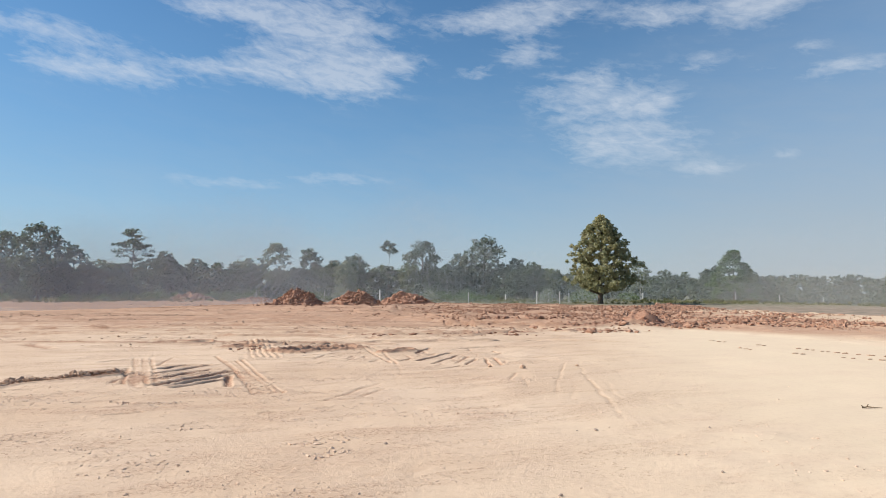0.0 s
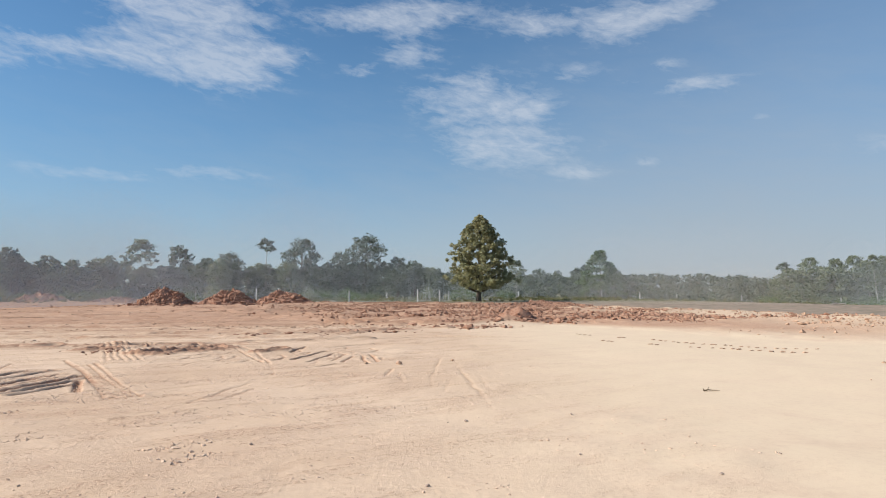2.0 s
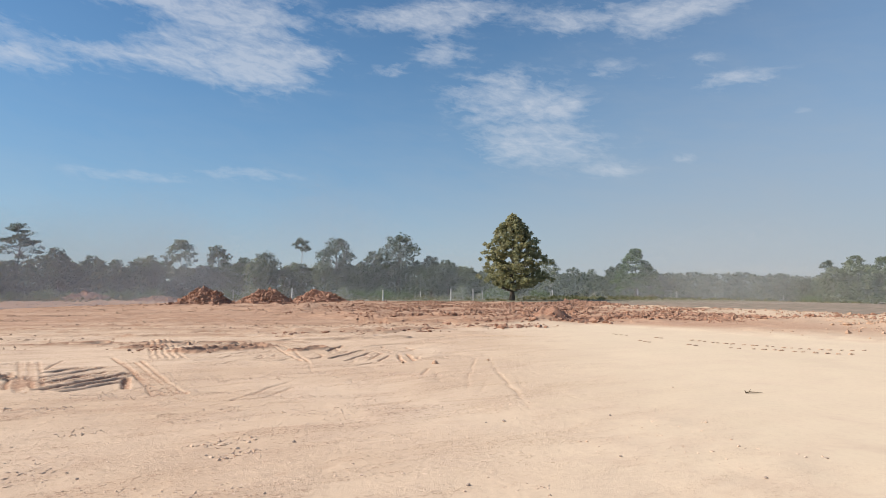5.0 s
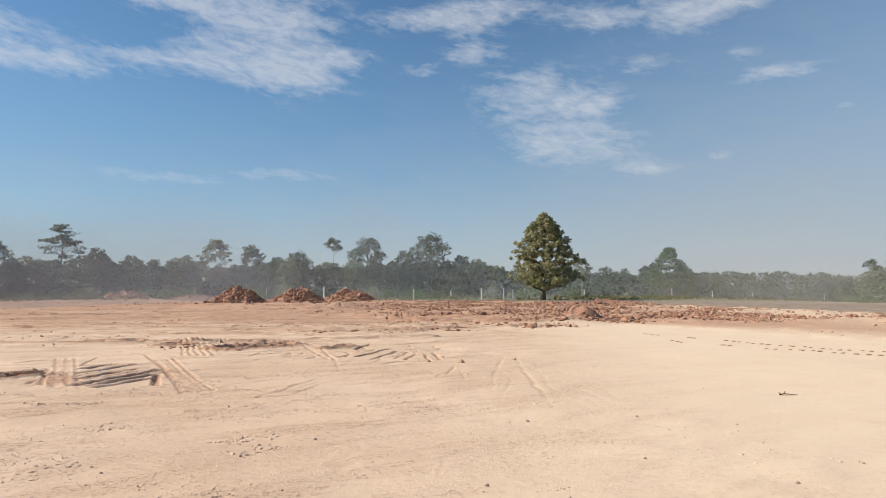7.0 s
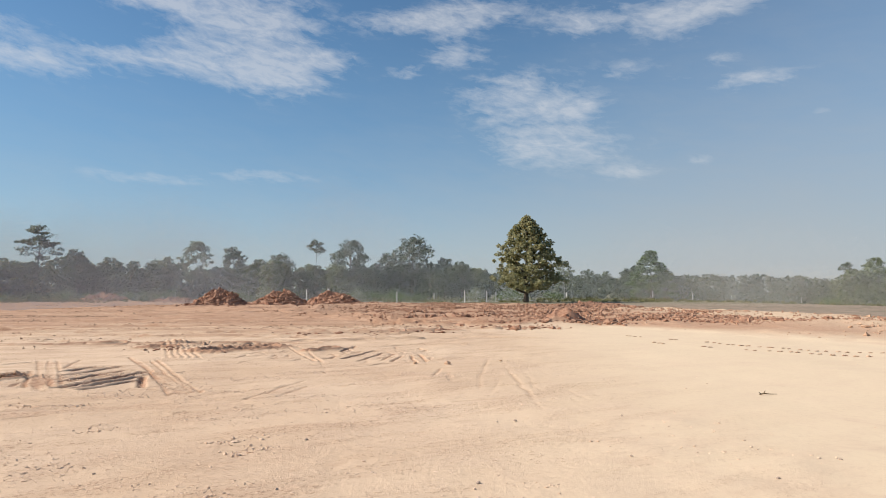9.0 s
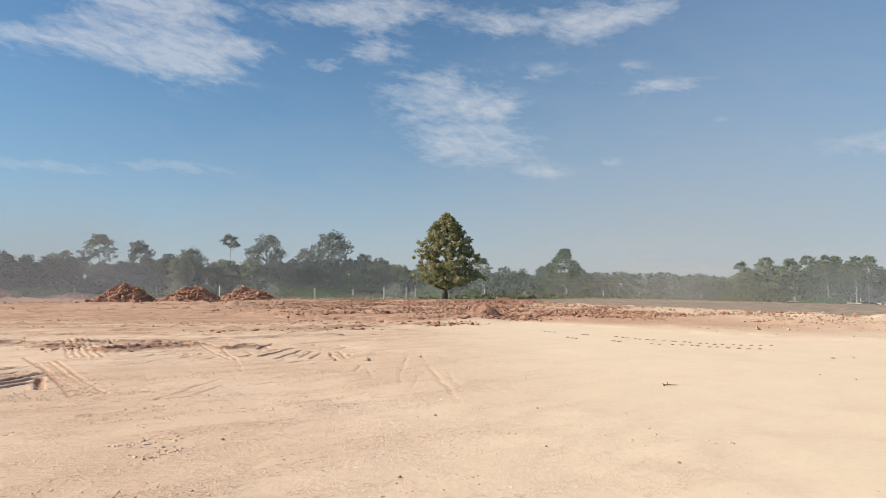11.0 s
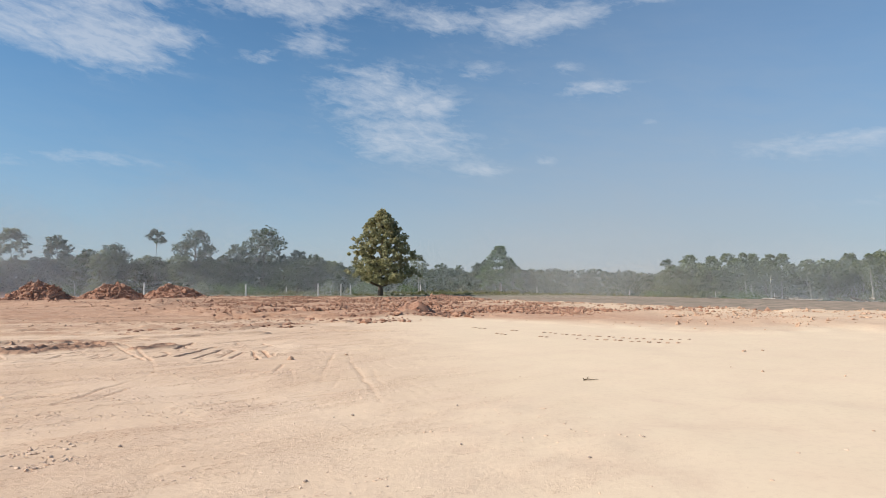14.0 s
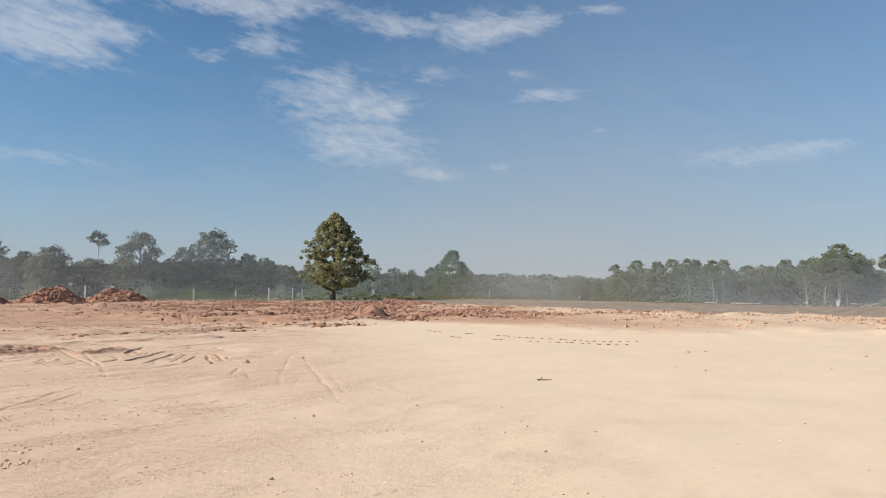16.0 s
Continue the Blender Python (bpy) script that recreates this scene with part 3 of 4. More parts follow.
    z -= 0.036 * np.maximum(x - 58, 0) * smooth(np.hypot(x, y), 55, 110) * (1 - smooth(x, 250, 600))
    return z


def graded(stops):
    """Line positions from (start, step) pairs; the step grows evenly between the pairs."""
    out, k = [stops[0][0]], 0
    while out[-1] < stops[-1][0]:
        while k + 2 < len(stops) and out[-1] >= stops[k + 1][0]:
            k += 1
        (a, sa), (b, sb) = stops[k], stops[k + 1]
        f = min(max((out[-1] - a) / (b - a), 0), 1)
        out.append(out[-1] + sa * (sb / sa) ** f)
    return np.array(out)


FINE = [(-9.5, 4.8, 8.5, 24.0, 0.038), (8.4, 14.6, 13.6, 22.6, 0.042)]   # stretches with close wheel marks: x, x, y, y, step
gx = np.concatenate([graded([(-3000, 400), (-300, 30), (-80, 1.5), (-30, 0.32), (-9.7, 0.15)])[:-1], np.linspace(-9.5, 4.8, 111), np.linspace(4.8, 8.4, 30)[1:], np.linspace(8.4, 14.6, 54)[1:],
                     graded([(14.78, 0.17), (25, 0.4), (60, 1.4), (150, 4), (400, 40), (3000, 400)])])
gy = np.concatenate([graded([(-3000, 400), (-100, 15), (0, 0.6), (3.5, 0.17), (8.3, 0.13)])[:-1], np.linspace(8.5, 13.6, 42), np.linspace(13.6, 22.6, 76)[1:], np.linspace(22.6, 24.0, 13)[1:],
                     graded([(24.13, 0.13), (36, 0.3), (60, 0.7), (120, 1.8), (200, 5), (500, 60), (3000, 400)])])


def sheet(ax, ay):
    X, Y = np.meshgrid(ax, ay)
    n, m = len(ax), len(ay)
    b = (np.arange(m - 1)[:, None] * n + np.arange(n - 1)[None, :])
    return X.ravel(), Y.ravel(), np.stack([b, b + 1, b + n + 1, b + n], 2)


fx, fy, cells = sheet(gx, gy)
fz = terrain(fx, fy)
marks(fx, fy, fz)
coarse = fz.reshape(len(gy), len(gx))
open_cells = np.ones(cells.shape[:2], bool)
more_v, more_f, count = [], [], len(fx)
for x0, x1, y0, y1, step in FINE:
    cx, cy = (gx[:-1] + gx[1:]) / 2, (gy[:-1] + gy[1:]) / 2
    open_cells[np.ix_((cy > y0) & (cy < y1), (cx > x0) & (cx < x1))] = False
    ax, ay = np.linspace(x0, x1, int((x1 - x0) / step)), np.linspace(y0, y1, int((y1 - y0) / step))
    px, py, quads = sheet(ax, ay)
    pz = terrain(px, py)
    marks(px, py, pz)
    i, j = np.clip(np.searchsorted(gx, px, "right") - 1, 0, len(gx) - 2), np.clip(np.searchsorted(gy, py, "right") - 1, 0, len(gy) - 2)
    u, v = (px - gx[i]) / (gx[i + 1] - gx[i]), (py - gy[j]) / (gy[j + 1] - gy[j])
    flat = (coarse[j, i] * (1 - u) + coarse[j, i + 1] * u) * (1 - v) + (coarse[j + 1, i] * (1 - u) + coarse[j + 1, i + 1] * u) * v
    rim = smooth(np.minimum(np.minimum(px - x0, x1 - px), np.minimum(py - y0, y1 - py)), 0.0, 0.3)
    more_v.append(np.stack([px, py, flat + rim * (pz - flat)], 1))
    more_f.append(quads.reshape(-1, 4) + count)
    count += len(px)
all_v = np.concatenate([np.stack([fx, fy, fz], 1)] + more_v)
ground_mesh = mesh_data("ground", all_v, np.concatenate([cells[open_cells].reshape(-1, 4)] + more_f), M_GROUND, True)
fx, fy, fz = all_v.T
inside, field, tan = zones(fx, fy)
dirt = fbm(fx, fy, 6.0, 3, 90)
leftness = 1 - smooth(fx, -4, 14)
reddish = np.clip(inside * (1 - 0.62 * tan) + leftness * smooth(fy, 18, 46) * 0.85 + 0.4 * leftness * dirt, 0, 1)
dug = terrain(fx, fy) - fz      # red-brown soil tint that follows groove depth, with groove shade painted in
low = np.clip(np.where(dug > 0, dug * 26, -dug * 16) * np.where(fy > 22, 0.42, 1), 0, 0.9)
soil = np.stack([np.clip(reddish, 0, 1), field, 1 - smooth(fx - 0.22 * fy, -2.5, 4.5), np.ones_like(fx)], 1).astype(np.float32)
ground_mesh.color_attributes.new("soil", "FLOAT_COLOR", "POINT").data.foreach_set("color", soil.ravel())
ground_mesh.attributes.new("groove_shade", "FLOAT", "POINT").data.foreach_set("value", low.astype(np.float32))
tagged(new("ground", ground_mesh), "pale tan graded soil with wheel marks and red loose earth", "ground", kind="structure")


def ground_z(x, y):
    return float(terrain(np.array([x]), np.array([y]))[0])


def at_bearing(bearing, distance):
    return distance * math.sin(radians(bearing)), distance * math.cos(radians(bearing))


# ---- lumps of earth ----
def ico(level):
    bm = bmesh.new()
    bmesh.ops.create_icosphere(bm, subdivisions=level, radius=1)
    v = np.array([p.co[:] for p in bm.verts])
    f = np.array([[q.index for q in face.verts] for face in bm.faces])
    bm.free()
    return v, f


ICO1, ICO2 = ico(1), ico(2)
OCT = (np.array([(1, 0, 0), (0, 1, 0), (-1, 0, 0), (0, -1, 0), (0, 0, 1), (0, 0, -1)], float),
       np.array([(0, 1, 4), (1, 2, 4), (2, 3, 4), (3, 0, 4), (1, 0, 5), (2, 1, 5), (3, 2, 5), (0, 3, 5)]))


def lumps(centres, sizes, rng, base=ICO1, flat=0.75, jag=0.28):
    """Many angular lumps as one set of arrays."""
    v, f = base
    n, k = len(centres), len(v)
    out = v[None] * (1 + rng.normal(0, jag, (n, k, 1)).clip(-0.5, 0.6))
    out = out * rng.uniform(0.65, 1.3, (n, 1, 3)) * np.array([1, 1, flat])
    a = rng.uniform(0, 6.283, n)
    c, s = np.cos(a)[:, None], np.sin(a)[:, None]
    out = np.stack([out[..., 0] * c - out[..., 1] * s, out[..., 0] * s + out[..., 1] * c, out[..., 2]], 2)
    out = out * sizes[:, None, None] + centres[:, None]
    return out.reshape(-1, 3), (f[None] + (np.arange(n) * k)[:, None, None]).reshape(-1, 3)


def join(pieces):
    v, f, n = [], [], 0
    for a, b in pieces:
        v.append(a)
        f.append(b + n)
        n += len(a)
    return np.concatenate(v), np.concatenate(f)


def scatter(n, rng, x0, x1, y0, y1, keep):
    x, y = rng.uniform(x0, x1, n * 9), rng.uniform(y0, y1, n * 9)
    ok = np.nonzero(rng.uniform(0, 1, n * 9) < keep(x, y))[0][:n]
    return x[ok], y[ok]


def cluster(x, y):
    i, f, t = zones(x, y)
    return i * (1 - 0.75 * t) * smooth(fbm(x, y, 3.0, 3, 71), -0.25, 0.35) * (0.08 + 0.92 * smooth(x, -5, 3))


x, y = scatter(16000, RNG, -40, 32, 28, 90, cluster)
s = np.exp(RNG.normal(-2.95, 0.45, len(x))).clip(0.03, 0.2)
v, f = lumps(np.stack([x, y, terrain(x, y) + s * 0.25], 1), s, RNG, OCT)
tagged(new("loose_clods", mesh_data("loose_clods", v, f, M_CLOD)), "loose red earth clods strewn over the pad's edge", "soil clods", kind="stuff")


x, y = scatter(7000, RNG, -36, 4, 20, 72, lambda x, y: smooth(fbm(x * 0.35, y, 1.8, 3, 74), 0.05, 0.4) * smooth(y + 0.2 * x, 14, 30))
s = np.exp(RNG.normal(-3.2, 0.5, len(x))).clip(0.015, 0.12)
v, f = lumps(np.stack([x, y, terrain(x, y) + s * 0.05], 1), s, RNG, OCT, 0.5)
tagged(new("loose_crumbs", mesh_data("loose_crumbs", v, f, M_TANCLOD)), "reddish earth crumbs scraped over the pad", "soil clods", kind="stuff")


def cluster_tan(x, y):
    i, f, t = zones(x, y)
    return i * (0.3 + 0.7 * t) * smooth(fbm(x, y, 2.5, 3, 72), -0.3, 0.4)


x, y = scatter(6500, RNG, 12, 46, 4, 55, cluster_tan)
s = np.exp(RNG.normal(-3.45, 0.5, len(x))).clip(0.015, 0.13)
v, f = lumps(np.stack([x, y, terrain(x, y) + s * 0.15], 1), s, RNG, OCT)
tagged(new("tan_crumbs", mesh_data("tan_crumbs", v, f, M_TANCLOD)), "crumbled tan earth along the low bank", "soil clods", kind="stuff")

x, y = scatter(6500, RNG, -9, 7, 3.6, 14, lambda x, y: 0.004 + smooth(fbm(x * 0.7, y * 1.2, 1.1, 5, 73, 0.65), -0.05, 0.6) * (1 - smooth(x - 0.22 * y, -1, 4)))
s = np.exp(RNG.normal(-4.65, 0.5, len(x))).clip(0.004, 0.018)
v, f = lumps(np.stack([x, y, terrain(x, y) + s * 0.05], 1), s, RNG, ICO1, 0.5)
tagged(new("gravel", mesh_data("gravel", v, f, M_CRUMB)), "fine crumbs and pebbles lying on the graded soil", "gravel", kind="stuff")


# streaks of crumbs dragged over the near soil
streaks = []
for line, n in (([(-1.47, 6.85), (-1.18, 7.1)], 70), ([(-1.86, 7.27), (-1.55, 7.47), (-1.2, 7.74)], 90), ([(-4.64, 9.73), (-4.26, 10.02)], 60), ([(-3.53, 8.08), (-3.28, 8.24)], 40), ([(-5.3, 9.94), (-4.9, 9.73), (-4.6, 9.9)], 50)):
    line = np.array(line)
    u = RNG.uniform(0, len(line) - 1, n)
    streaks.append(np.stack([np.interp(u, np.arange(len(line)), line[:, 0]), np.interp(u, np.arange(len(line)), line[:, 1])], 1) + RNG.normal(0, 0.085, (n, 2)))
x, y = np.concatenate(streaks).T
s = np.exp(RNG.normal(-4.5, 0.45, len(x))).clip(0.005, 0.024)
v, f = lumps(np.stack([x, y, terrain(x, y) + s * 0.15], 1), s, RNG, ICO1, 0.6)
tagged(new("crumb_streaks", mesh_data("crumb_streaks", v, f, M_CRUMB)), "short streaks of brown crumbs dragged over the soil", "soil clods", kind="stuff")


# red spoil thrown up along the trench
line = np.array([(-10.6, 6.8), (-9.0, 10.4), (-8.38, 11.74), (-7.82, 12.45), (-7.53, 12.8), (-7.49, 13.11), (-7.23, 13.35), (-7.09, 13.79)])
u = np.sort(RNG.uniform(0.1, len(line) - 1, 700))
x, y = np.interp(u, np.arange(len(line)), line[:, 0]), np.interp(u, np.arange(len(line)), line[:, 1])
heap = np.clip(0.6 + 1.6 * fbm(x, y, 0.5, 2, 75), 0.2, 1.3)
x, y = x - 0.16 + RNG.normal(0, 0.07, len(x)), y + 0.1 + RNG.normal(0, 0.07, len(x))
s = np.exp(RNG.normal(-3.75, 0.45, len(x))).clip(0.01, 0.06) * (0.6 + 0.6 * heap)
v, f = lumps(np.stack([x, y, terrain(x, y) + RNG.uniform(0, 0.05, len(x)) * heap], 1), s, RNG, ICO1, 0.8)
tagged(new("trench_spoil", mesh_data("trench_spoil", v, f, M_TANCLOD)), "ridge of red crumbled spoil along the narrow trench", "soil clods", kind="stuff")


spots = []
for line in TREADS:
    for p, q in zip(line, line[1:]):
        n = max(2, int(math.dist(p, q) / 0.24))
        spots += [(p[0] + (q[0] - p[0]) * k / n, p[1] + (q[1] - p[1]) * k / n) for k in range(n)]
x, y = np.array(spots).T + RNG.normal(0, 0.035, (2, len(spots)))
s = RNG.uniform(0.026, 0.044, len(x))
wide = np.stack([x, y, terrain(x, y) + 0.008], 1)
side = np.stack([s * 1.3, s * 0.3, 0 * s], 1)
v, f = join([lumps(wide - side, s, RNG, ICO1, 0.55, 0.2), lumps(wide, s * 1.1, RNG, ICO1, 0.55, 0.2), lumps(wide + side, s, RNG, ICO1, 0.55, 0.2)])
tagged(new("tread_heaps", mesh_data("tread_heaps", v, f, M_TANCLOD)), "rows of small brown earth heaps left by tyre lugs", "tyre marks", kind="stuff")


x, y = scatter(4600, RNG, 2, 26, 30, 66, lambda x, y: zones(x, y)[0] * (1 - smooth(x, 17, 27)) * smooth(fbm(x, y * 1.6, 4.0, 2, 76), -0.15, 0.3))
s = np.exp(RNG.normal(-2.5, 0.38, len(x))).clip(0.04, 0.25)
v, f = lumps(np.stack([x, y, terrain(x, y) + s * 0.12], 1), s, RNG, ICO1, 0.7)
tagged(new("bank_rubble", mesh_data("bank_rubble", v, f, M_CLOD)), "dense reddish rubble half sunk in the loose bank", "soil clods", kind="stuff")


# broken crust along the scraped edge of the bank
edge = []
for line, n in (([(0.6, 34.6), (3.8, 32.9), (6.6, 31.9), (9.6, 33.6), (12.5, 31.8)], 1300), ([(5.5, 28.6), (8.2, 29.4)], 160), ([(-3.4, 25.5), (0.6, 26.5), (3.2, 27.4)], 200), ([(-6.9, 20.3), (-4.6, 18.5), (-3.3, 19.5)], 90)):
    line = np.array(line)
    u = RNG.uniform(0, len(line) - 1, n)
    edge.append(np.stack([np.interp(u, np.arange(len(line)), line[:, 0]) + RNG.normal(0, 0.4, n), np.interp(u, np.arange(len(line)), line[:, 1]) + RNG.normal(0, 0.02 * line[0, 1], n)], 1))
x, y = np.concatenate(edge).T
s = np.exp(RNG.normal(-2.75, 0.5, len(x))).clip(0.02, 0.2) * np.clip(y / 32, 0.55, 1)
v, f = lumps(np.stack([x, y, terrain(x, y) + s * 0.2], 1), s, RNG, ICO1, 0.55)
tagged(new("broken_crust", mesh_data("broken_crust", v, f, M_CLOD)), "broken red crust along scraped edges of the pad", "soil clods", kind="stuff")


def clod(x, y, size, mat, label, group, seed):
    rng = np.random.default_rng(seed)
    v, f = lumps(np.zeros((1, 3)), np.array([size]), rng, ICO2, 0.7, 0.22)
    ob = new("earth_clod", mesh_data("earth_clod", v, f, mat))
    ob.location = (x, y, ground_z(x, y) + size * 0.3)
    return tagged(ob, label, "earth clod", group)


rr = random.Random(11)
for k in range(70):
    x, y = rr.uniform(-6, 26), rr.uniform(31, 70)
    if float(cluster(np.array([x]), np.array([y]))[0]) > 0.15:
        clod(x, y, rr.uniform(0.1, 0.19), M_CLOD, "large red earth clod on the loose bank", "clods on the loose bank", k)
for k in range(70):
    x, y = rr.uniform(15, 36), rr.uniform(14, 34)
    if float(cluster_tan(np.array([x]), np.array([y]))[0]) > 0.1:
        clod(x, y, rr.uniform(0.05, 0.12), M_TANCLOD, "tan earth clod lying on the low bank", "clods on the low bank", 200 + k)
for k, (dx, dy, r) in enumerate(((0, 0, 0.14), (0.5, 0.2, 0.11), (-0.35, 0.4, 0.1), (0.8, -0.5, 0.08), (1.2, 0.1, 0.12))):
    clod(20.3 + dx, 24.4 + dy, r, M_TANCLOD, "broken tan earth clod on the low bank", "clods on the low bank", 300 + k)
for k, (x, y, r) in enumerate(((1.66, 14.73, 0.085), (-7.7, 13.1, 0.065), (-8.1, 12.4, 0.05), (-7.45, 13.65, 0.05), (0.9, 14.9, 0.05), (3.0, 15.2, 0.04), (9.9, 10.2, 0.022), (10.0, 9.5, 0.024), (10.9, 8.5, 0.02), (12.5, 8.6, 0.026), (15.6, 9.9, 0.035), (12.6, 12.6, 0.035), (13.2, 12.6, 0.03), (7.3, 5.3, 0.014))):
    clod(x, y, r, M_TANCLOD, "reddish earth clod beside a wheel mark", "clods beside the wheel marks", 330 + k)
for k, (x, y, r) in enumerate(((1.8, 8.16, 0.024), (1.55, 8.1, 0.014), (3.3, 8.3, 0.017), (0.9, 5.6, 0.02), (4.6, 5.9, 0.015), (-2.6, 6.2, 0.015), (3.6, 5.4, 0.018), (-0.8, 7.4, 0.02), (2.6, 6.3, 0.018))):
    rng = np.random.default_rng(400 + k)
    v, f = lumps(np.zeros((1, 3)), np.array([r]), rng, ICO2, 0.7, 0.12)
    ob = new("stone", mesh_data("stone", v, f, M_STONE, True))
    ob.location = (x, y, ground_z(x, y) + r * 0.35)
    tagged(ob, "small brown stone lying on the graded soil", "stone", "stones on the soil")


def soil_pile(name, x, y, rx, ry, h, mat, label, seed, clods=500, lean=0.0, size=(-2.2, 0.42), group="dumped piles"):
    """A dumped heap: a lumpy mound and the clods over it."""
    rng = np.random.default_rng(seed)
    z0 = ground_z(x, y) - 0.05
    pile = thing(name, pose(x, y, z0), label, "soil pile", group)
    u = np.linspace(-1.15, 1.15, 56)
    U, V = np.meshgrid(u, u)
    U2, V2 = U + 0.14 * fbm(U * 3 + seed, V * 3, 1.0, 2, seed), V + 0.14 * fbm(U * 3, V * 3 + seed, 1.0, 2, seed + 5)
    r = np.hypot(U2 - lean * 0.3, V2)

    def height(a, b, rad):
        top = np.clip(1 - rad ** 1.45, 0, 1) ** 1.05
        return h * top * (1 + 0.5 * fbm(a * rx, b * ry, 0.9, 3, seed + 9)) + 0.12 * fbm(a * rx, b * ry, 0.45, 2, seed + 3) * (rad < 1.05)

    Z = np.where(r < 1.08, height(U, V, r), -0.1)
    n = len(u)
    b0 = (np.arange(n - 1)[:, None] * n + np.arange(n - 1)[None, :]).ravel()
    part("mound", np.stack([U * rx, V * ry, Z], 2).reshape(-1, 3), np.stack([b0, b0 + 1, b0 + n + 1, b0 + n], 1), mat, pile)
    a, b = rng.uniform(-1.2, 1.2, clods * 2), rng.uniform(-1.2, 1.2, clods * 2)
    rad = np.hypot(a - lean * 0.3, b)
    keep = np.nonzero(rad < 1.18)[0][:clods]
    a, b, rad = a[keep], b[keep], rad[keep]
    s = np.exp(rng.normal(size[0], size[1], len(a))).clip(0.05, 0.36)
    zz = np.where(rad < 1, height(a, b, rad), 0) + s * 0.15
    v, f = lumps(np.stack([a * rx, b * ry, zz], 1), s, rng, ICO1, 0.85, 0.25)
    tagged(part("clod_layer", v, f, mat, pile, "angular red clods covering the heap"), kind="stuff")
    return pile


soil_pile("soil_pile", -18.9, 78.0, 3.3, 2.8, 1.72, M_PILE, "tall dumped heap of cloddy red soil", 21, 1300, 0.3)
soil_pile("soil_pile", -11.6, 78.3, 3.4, 2.8, 1.66, M_PILE, "broad dumped heap of cloddy red soil", 22, 1400, -0.1)
soil_pile("soil_pile", -5.2, 78.6, 3.6, 2.8, 1.46, M_PILE, "rounded dumped heap of cloddy red soil", 23, 1350, 0.0)
soil_pile("soil_pile", -46.5, 113.0, 5.5, 4.0, 1.6, M_PILE, "low wide heap of red soil by the fence", 24, 400, 0.1)
soil_pile("soil_pile", -31.5, 104.0, 4.8, 3.0, 0.9, M_CLOD, "low crumbled heap of red soil", 25, 350, -0.2)
soil_pile("soil_mound", 10.1, 33.4, 1.2, 0.8, 0.85, M_PILE, "small steep mound of red soil on the bank", 26, 70, 0.4, (-2.9, 0.4), "mounds on the bank")
soil_pile("soil_mound", 13.5, 44.0, 2.2, 1.2, 0.3, M_CLOD, "low mound of red clods on the bank", 27, 260, 0.0, (-2.7, 0.4), "mounds on the bank")
soil_pile("soil_mound", 17.0, 60.0, 6.5, 2.0, 0.4, M_CLOD, "long low mound of red clods on the bank", 28, 700, 0.0, (-2.6, 0.4), "mounds on the bank")
soil_pile("soil_mound", 22.5, 64.0, 4.5, 2.4, 0.45, M_CLOD, "long low mound of red clods on the bank", 29, 600, 0.0, (-2.6, 0.4), "mounds on the bank")


# ---- twigs ----
def tube(points, radii, sides=6):
    """A tapered tube along points."""
    points = np.asarray(points, float)
    n = len(points)
    ring = np.linspace(0, 2 * np.pi, sides, endpoint=False)
    verts = []
    for k in range(n):
        d = points[min(k + 1, n - 1)] - points[max(k - 1, 0)]
        d = d / (np.linalg.norm(d) + 1e-9)
        a = np.cross(d, (0, 0, 1) if abs(d[2]) < 0.9 else (1, 0, 0))
        a = a / np.linalg.norm(a)
        b = np.cross(d, a)
        verts.append(points[k] + radii[k] * (np.cos(ring)[:, None] * a + np.sin(ring)[:, None] * b))
    i = np.arange(sides)
    faces = [np.stack([k * sides + i, k * sides + (i + 1) % sides, (k + 1) * sides + (i + 1) % sides, (k + 1) * sides + i], 1) for k in range(n - 1)]
    return np.concatenate(verts), np.concatenate(faces)


tw = thing("twig", pose(6.3, 9.75, ground_z(6.3, 9.75) + 0.012, 0, 0, -6), "small dry brown twig lying on pale soil", "twig")
part("stem", *tube([(-0.08, 0, 0), (0.0, 0.01, 0.012), (0.1, 0.0, 0.004), (0.21, 0.015, 0.0)], [0.012, 0.01, 0.007, 0.003], 6), M_TWIG, tw)
part("side_shoot", *tube([(-0.02, 0, 0.008), (0.0, 0.0, 0.045), (0.03, 0.03, 0.05)], [0.008, 0.006, 0.003], 6), M_TWIG, tw)
part("side_shoot", *tube([(-0.06, 0, 0.005), (-0.09, 0.0, 0.03), (-0.1, -0.02, 0.04)], [0.009, 0.006, 0.003], 6), M_TWIG, tw)


# ---- trees ----
def leaves(centres, size, rng, droop=0.0):
    """One folded diamond leaf at each centre."""
    n = len(centres)
    u = rng.normal(0, 1, (n, 3))
    u[:, 2] = u[:, 2] * 0.6 - droop
    u /= np.linalg.norm(u, axis=1)[:, None]
    w = rng.normal(0, 1, (n, 3))
    w -= (w * u).sum(1)[:, None] * u
    w /= np.linalg.norm(w, axis=1)[:, None]
    nn = np.cross(u, w)
    s = (size * rng.uniform(0.6, 1.35, n))[:, None]
    v = np.stack([centres - u * s * 0.5, centres + w * s * 0.3 + nn * s * 0.08, centres + u * s * 0.5, centres - w * s * 0.3 + nn * s * 0.08], 1)
    return v.reshape(-1, 3), (np.arange(n) * 4)[:, None] + np.arange(4)[None]


def clump_cloud(clumps, radius, per, rng, squash=0.7):
    c = np.repeat(np.asarray(clumps, float), per, 0)
    r = np.repeat(np.asarray(radius, float), per)
    d = rng.normal(0, 1, (len(c), 3))
    d /= np.linalg.norm(d, axis=1)[:, None]
    q = rng.uniform(0.25, 1, len(c)) ** 0.6
    return c + d * (r * q)[:, None] * np.array([1, 1, squash])


